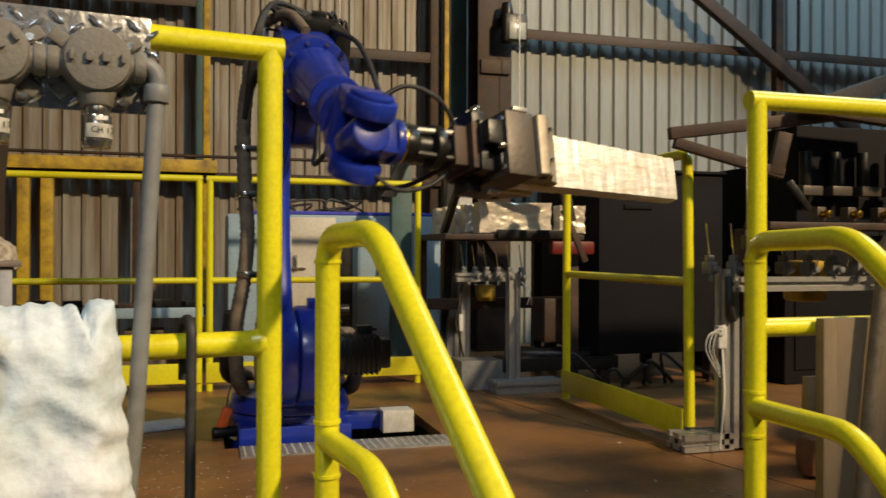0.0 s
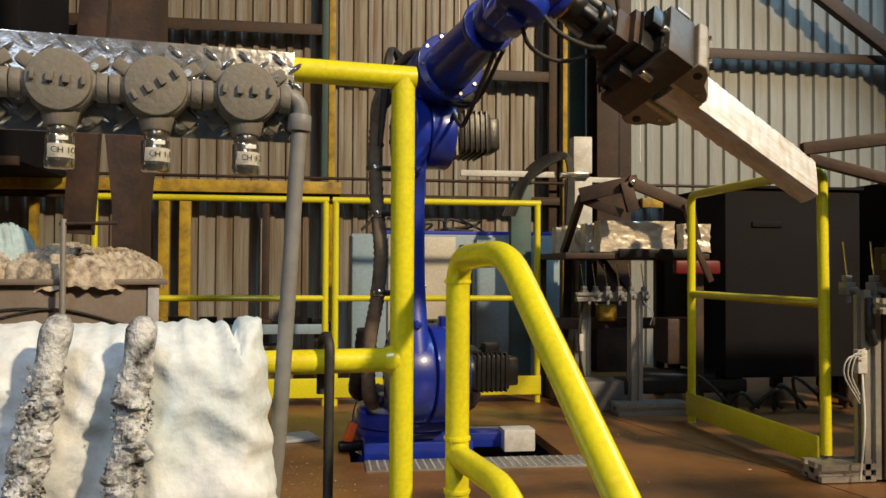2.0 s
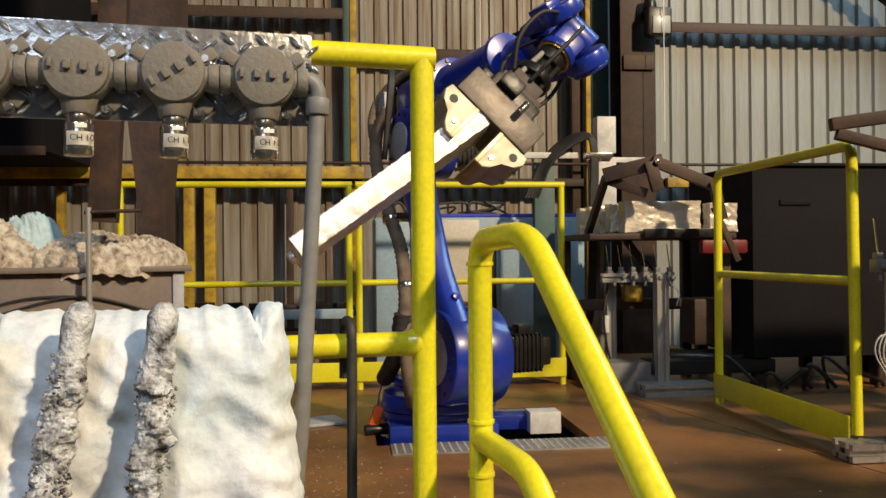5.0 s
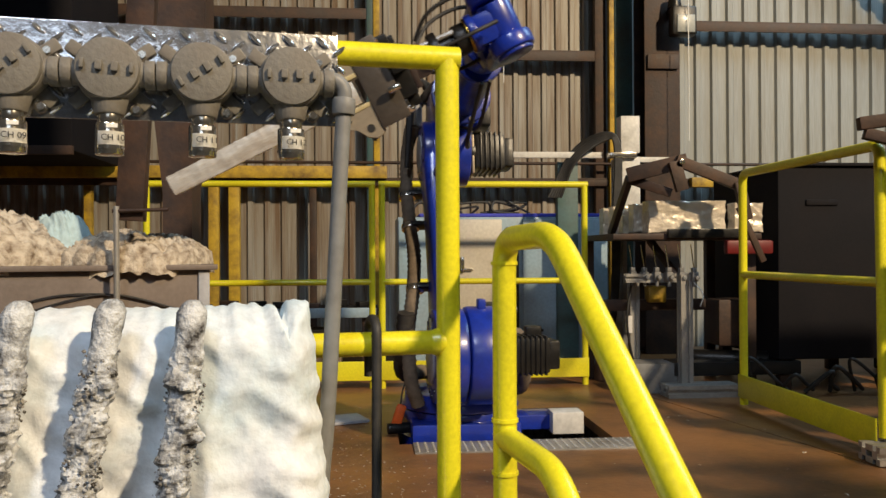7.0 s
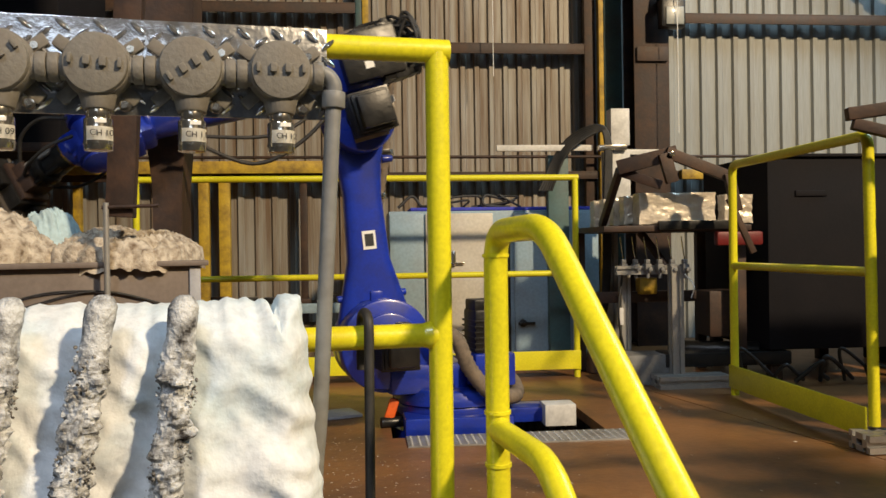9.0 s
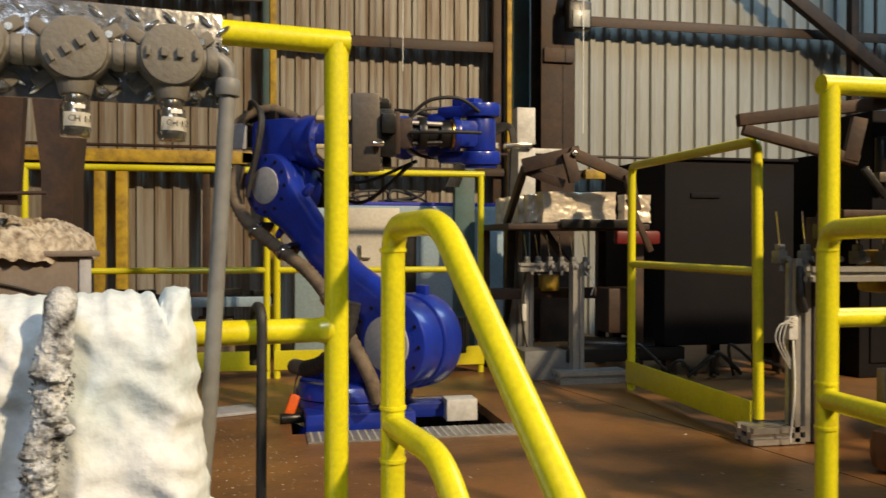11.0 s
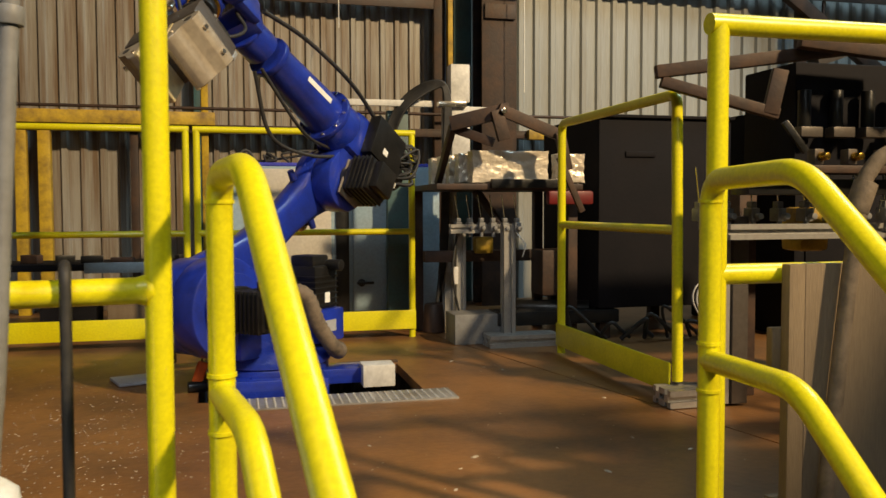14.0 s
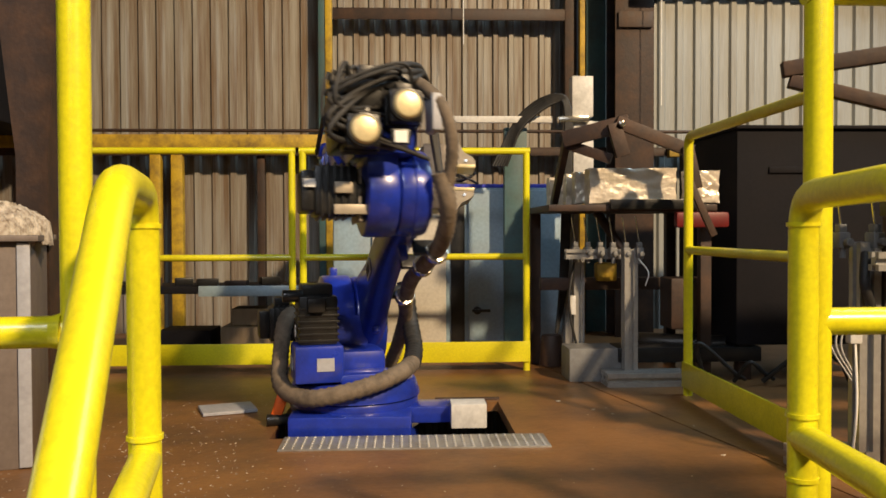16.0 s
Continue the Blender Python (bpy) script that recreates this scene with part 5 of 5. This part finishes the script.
# dark cabinets
dc = thing("dark_cabinet", "tall dark cabinet with a recessed handle slot", "cabinet")
boxpart("body", DARKBOX, dc, (3.01, 4.45, 0.65), (0.76, 0.80, 0.98), 0.012)
boxpart("handle_slot", DARKBOX, dc, (2.86, 4.046, 0.955), (0.17, 0.014, 0.03), 0.006)
boxpart("lid_edge", DARKBOX, dc, (3.01, 4.44, 1.148), (0.78, 0.82, 0.016), 0.004)
for x in (2.68, 3.34):
    boxpart("leg", STEEL, dc, (x, 4.1, 0.08), (0.06, 0.06, 0.16), 0.004)
    boxpart("leg", STEEL, dc, (x, 4.8, 0.08), (0.06, 0.06, 0.16), 0.004)
dc2 = thing("dark_cabinet", "wide dark machine housing behind the valve frame", "cabinet")
boxpart("body", DARKBOX, dc2, (4.45, 4.3, 0.60), (1.7, 1.0, 1.2), 0.015)
boxpart("door", DARKBOX, dc2, (4.05, 3.795, 0.62), (0.78, 0.012, 1.08), 0.004)
boxpart("door", DARKBOX, dc2, (4.87, 3.795, 0.62), (0.78, 0.012, 1.08), 0.004)
hoses = thing("hose_tangle", "tangled black hoses on the deck under the cabinet", "hoses")
rnd = random.Random(8)
for i in range(7):
    x = 2.45 + 0.13 * i
    tubepart("hose", RUBBER, hoses, curve_points([(x, 3.95, 0.015), (x + rnd.uniform(-.1, .1), 3.88, 0.10 + rnd.uniform(0, .1)), (x + 0.12, 3.92, 0.06), (x + 0.2, 4.0, 0.015)], 8), rnd.uniform(0.008, 0.014), 8)
# near valve frame, rightmost
st2 = thing("valve_stand", "aluminium profile stand with valves and white air hoses", "stand", group="valve stands")
profile_bar("upright", st2, (2.42, 2.62, 0.33), 0.64, w=0.06)
boxpart("upright", BRACKET, st2, (2.485, 2.61, 0.33), (0.06, 0.06, 0.64), 0.004)
profile_bar("foot", st2, (2.33, 2.68, 0.034), 0.20, "x", 0.06)
profile_bar("foot", st2, (2.33, 2.62, 0.034), 0.20, "x", 0.06)
profile_bar("beam", st2, (2.75, 2.50, 0.600), 0.75, "x", 0.05)
valve_row(st2, 2.36, 3.02, 2.64, 2.42, 0.655, 9)
boxpart("terminal", WHITEBOX, st2, (2.37, 2.585, 0.41), (0.035, 0.03, 0.08), 0.005, label="white terminal block")
for i in range(3):
    tubepart("hose", WHITEBOX, st2, curve_points([(2.37, 2.56, 0.455 - 0.016 * i), (2.335 - 0.014 * i, 2.55, 0.44 - 0.006 * i), (2.315 - 0.014 * i, 2.55, 0.37), (2.35, 2.56, 0.30 - 0.014 * i)], 8), 0.0026, 6, "white air hose")
tubepart("hose", PAPER, st2, curve_points([(2.36, 2.56, 0.37), (2.36, 2.55, 0.2), (2.35, 2.56, 0.02)], 8), 0.004, 6, "white cable")
tubepart("hose", RUBBER, st2, curve_points([(2.40, 2.58, 0.62), (2.38, 2.55, 0.54), (2.41, 2.57, 0.47)], 8), 0.014, 10)

arms2 = thing("clamp_arms", "brown steel hinged clamp arms beside the dark valve frame", "clamp arms", group="clamp arms")
flat_arm(arms2, (2.17, 2.60, 1.125), (3.05, 2.42, 1.235), 0.042, 0.04)
flat_arm(arms2, (2.19, 2.60, 1.095), (2.56, 2.50, 0.985), 0.036, 0.04)
flat_arm(arms2, (2.56, 2.49, 1.13), (2.53, 2.50, 0.985), 0.05, 0.03)
flat_arm(arms2, (2.515, 2.50, 1.02), (2.515, 2.50, 0.80), 0.05, 0.04)
flat_arm(arms2, (2.60, 2.45, 1.22), (3.1, 2.3, 1.14), 0.05, 0.05)
flat_arm(arms2, (2.57, 2.48, 0.96), (2.64, 2.46, 0.86), 0.022, 0.02, mat=BLACK)
vf = thing("valve_machine", "dark machine with rows of brown flanges and brass fittings", "machine")
boxpart("body", DARKBOX, vf, (3.15, 2.75, 1.00), (0.9, 0.30, 0.36), 0.01)
boxpart("shelf", STEEL, vf, (2.87, 2.42, 0.80), (0.95, 0.14, 0.025), 0.004)
boxpart("shelf", BLACK, vf, (2.87, 2.46, 0.745), (0.95, 0.10, 0.05), 0.004)
boxpart("leg", STEEL, vf, (3.35, 2.6, 0.4), (0.07, 0.07, 0.80), 0.004)
boxpart("leg", STEEL, vf, (2.60, 2.75, 0.4), (0.07, 0.07, 0.80), 0.004)
for i in range(6):
    x = 2.72 + 0.118 * i
    y = 2.56 - 0.012 * i
    boxpart("flange", BRACKET, vf, (x, y, 0.935), (0.085, 0.05, 0.035), 0.004, label="brown flange")
    cylpart("cylinder", BLACK, vf, (x, y + 0.02, 0.95), (x, y + 0.02, 1.08), 0.022, None, 14, 0.002)
    cylpart("fitting", BRASS, vf, (x - 0.04, y - 0.12, 0.845), (x - 0.04, y - 0.155, 0.845), 0.016, 0.012, 12, 0.002, "brass fitting")
    boxpart("fitting_block", BRACKET, vf, (x - 0.045, y - 0.10, 0.845), (0.035, 0.04, 0.05), 0.003)
    tubepart("rod", CHROME, vf, [(x - 0.03, y - 0.11, 0.80), (x - 0.05, y - 0.10, 0.66)], 0.003, 6)
solid("oil_jar", YELLOW_WORN, [((2.86, 2.75, 0.60), (0.12, 0.12, 0.16))], "yellow plastic jar behind the valves", "jar", bev=0.02)
solid("pipe_elbow", RUST, [((2.46, 2.22, 0.07), (0.10, 0.10, 0.14))], "rusty iron pipe elbow on the deck", "pipe", bev=0.05)
rb = thing("roof_beam", "pale timber beam crossing above the dark housing", "beam", kind="structure")
flat_arm(rb, (4.3, 4.6, 1.60), (6.2, 5.3, 2.2), 0.12, 0.08, "beam", BRACKET)

# wooden boards standing against the guard rail, with a conduit leaning on them
crate = thing("pallet", "worn wooden pallet of upright boards standing beside the stair", "pallet")
for i, (x, w) in enumerate(((2.035, 0.25), (2.285, 0.235), (2.525, 0.23), (2.76, 0.22))):
    boxpart("board", WOOD, crate, (x, 1.505 - 0.003 * (i % 2), -0.16), (w, 0.018, 1.46 + 0.012 * (i % 3)), 0.003)
for z in (0.06, 0.40):
    boxpart("batten", WOOD, crate, (2.32, 1.525, z), (0.94, 0.020, 0.085), 0.003)
boxpart("post", WOOD, crate, (1.885, 1.500, -0.16), (0.036, 0.026, 1.46), 0.003)
con2 = thing("conduit", "dusty conduit with cast elbow leaning on the wooden boards", "conduit")
tubepart("pipe", HOSE, con2, curve_points([(1.90, 1.470, -0.9), (1.935, 1.468, 0.0), (1.965, 1.468, 0.35), (2.005, 1.467, 0.68), (2.03, 1.466, 0.755), (2.075, 1.462, 0.79), (2.17, 1.46, 0.80)], 10), 0.0155, 14)
cylpart("coupling", HOSE, con2, (2.002, 1.473, 0.67), (2.022, 1.469, 0.73), 0.023, None, 18, 0.003)
bm = bmesh.new()
cyl(bm, (2.17, 1.49, 0.775), (2.17, 1.43, 0.775), 0.050, None, 28, 0.004)
cyl(bm, (2.17, 1.46, 0.74), (2.17, 1.46, 0.69), 0.026, None, 18, 0.003)
part("junction_body", bm, GREYPAINT, con2)
cylpart("plug", CHROME, con2, (2.17, 1.46, 0.69), (2.17, 1.46, 0.62), 0.022, None, 20, 0.002)
# board carried on to the right, out of view, to cast the near deck's shadow
board2 = thing("junction_board", "mostly unseen tread plate board with grey junction boxes, added to shade the deck", "junction board")
boxpart("tread_plate", TREAD, board2, (2.66, 1.505, 0.80), (1.06, 0.006, 0.15), 0.001)
for i in range(6):
    bm = bmesh.new()
    cyl(bm, (2.32 + 0.147 * i, 1.50, 0.80), (2.32 + 0.147 * i, 1.45, 0.80), 0.047, None, 28, 0.004)
    cyl(bm, (2.25 + 0.147 * i, 1.478, 0.80), (2.39 + 0.147 * i, 1.478, 0.80), 0.019, None, 16, 0.002)
    part("junction_body", bm, GREYPAINT, board2)
for x in (2.2, 3.1):
    boxpart("strap", STEEL, board2, (x, 1.535, 0.88), (0.03, 0.05, 0.36), 0.002)
tk = thing("steel_tank", "brown steel tank with bands standing behind the crate", "tank")
cylpart("shell", BRACKET, tk, (3.3, 2.05, 0.0), (3.3, 2.05, 0.55), 0.30, None, 40, 0.01)
cylpart("band", STEEL, tk, (3.3, 2.05, 0.20), (3.3, 2.05, 0.24), 0.305, None, 40)


def motions():
    # seconds, then degrees: turret, lower arm lean, forearm rise, and the tool's heading and rise
    joints = [
        (0, -87, -2, -24, 16, -3),
        (0.5, -81, -14, -11, 16, -10),
        (1, -81, -12, -2, 15, -17),
        (1.5, -84, 3, 0, 20, -21),
        (2, -81, 0, 5, 17, -26),
        (2.5, -81, 2, 12, 14, -39),
        (3, -83, 0, 8, 22, -52),
        (3.5, -75, -11, 12, -25, -83),
        (4, -70, -13, 5, -128, -59),
        (6.5, -72, -35, 6, -183, -19),
        (7, -87, -27, 7, -188, -26),
        (7.5, -102, -19, 1, -197, -26),
        (8, -119, -22, -4, -206, -26),
        (10.5, -61, -46, 0, -185, -8),
        (11, -47, -47, -2, -182, -1),
        (11.5, -45, -48, -1, -183, -5),
        (12, -46, -48, -1, -184, -3),
        (12.5, -77, -46, 2, -181, -10),
        (13, -98, -43, 5, -148, -20),
        (13.5, -119, -55, 22, -126, -31),
        (14, -133, -58, 29, -104, -36),
        (14.5, -151, -59, 24, -70, -32),
        (15, -198, -57, 2, -28, -20),
        (15.5, -231, -60, 0, 14, -8),
        (16, -257, -58, -4, -1, -3),
        (8.5, -142, -12, -4, -194, -34),
        (9.1, -168, 6, -18, -196, -30),
        (9.6, -130, -18, 0, -186, -28),
        (10.1, -76, -38, 4, -186, -14),
    ]
    up = Vector((0, 0, 1))

    def roll(t):
        """The turn of the gripper on its own axis, in degrees."""
        return float(np.interp(t, (0, 0.5, 1, 1.5, 2.5, 3, 3.5, 4, 6.5, 9.1, 10.1, 16), (-36, -24, -20, -23, -24, -36, -50, -60, -103, -108, -180, -180)))

    poses = {ob: [] for ob in (turret, lower, fore, fork, tool, ingot)}
    axis = None
    for t, *angles in sorted(joints):
        j1, j2, ph, az, el = [radians(a) for a in angles]
        d = Vector((math.cos(j1), math.sin(j1), 0))
        left = up.cross(d)

        def place(x, y, z, at):
            m = Matrix((x, y, z)).transposed().to_4x4()
            m.translation = at
            return m

        s = d * A1 + up * SZ
        along = d * math.sin(j2) + up * math.cos(j2)
        e = s + along * L1
        f = d * math.cos(ph) + up * math.sin(ph)
        n = up * math.cos(ph) - d * math.sin(ph)
        w = e + n * A3 + f * L2
        head = Vector((math.cos(az) * math.cos(el), math.sin(az) * math.cos(el), math.sin(el)))
        bend = f.cross(head).normalized()
        if axis and bend.dot(axis) < -0.3:
            bend = -bend
        axis = bend
        poses[turret].append((t, place(d, left, up, (0, 0, 0))))
        poses[lower].append((t, place(left.cross(along), left, along, s)))
        poses[fore].append((t, place(f, left, n, e)))
        poses[fork].append((t, place(f, bend, f.cross(bend), w)))
        hand = place(head, bend, head.cross(bend), w) @ pose(0, 0, 0, roll(t), 0, 0)
        # the jaws close on the bar's wide sides
        poses[tool].append((t, hand @ pose(0, 0, 0, float(np.interp(t, (9.1, 10.1), (-90, 0))), 0, 0)))
        if t < 9.2:
            poses[ingot].append((t, Matrix.Translation((BX, BY, 0)) @ hand @ Matrix.Translation((0.500, 0, 0))))
    poses[ingot].append((16.0, poses[ingot][-1][1]))
    for ob, rows in poses.items():
        walk(ob, rows)


motions()
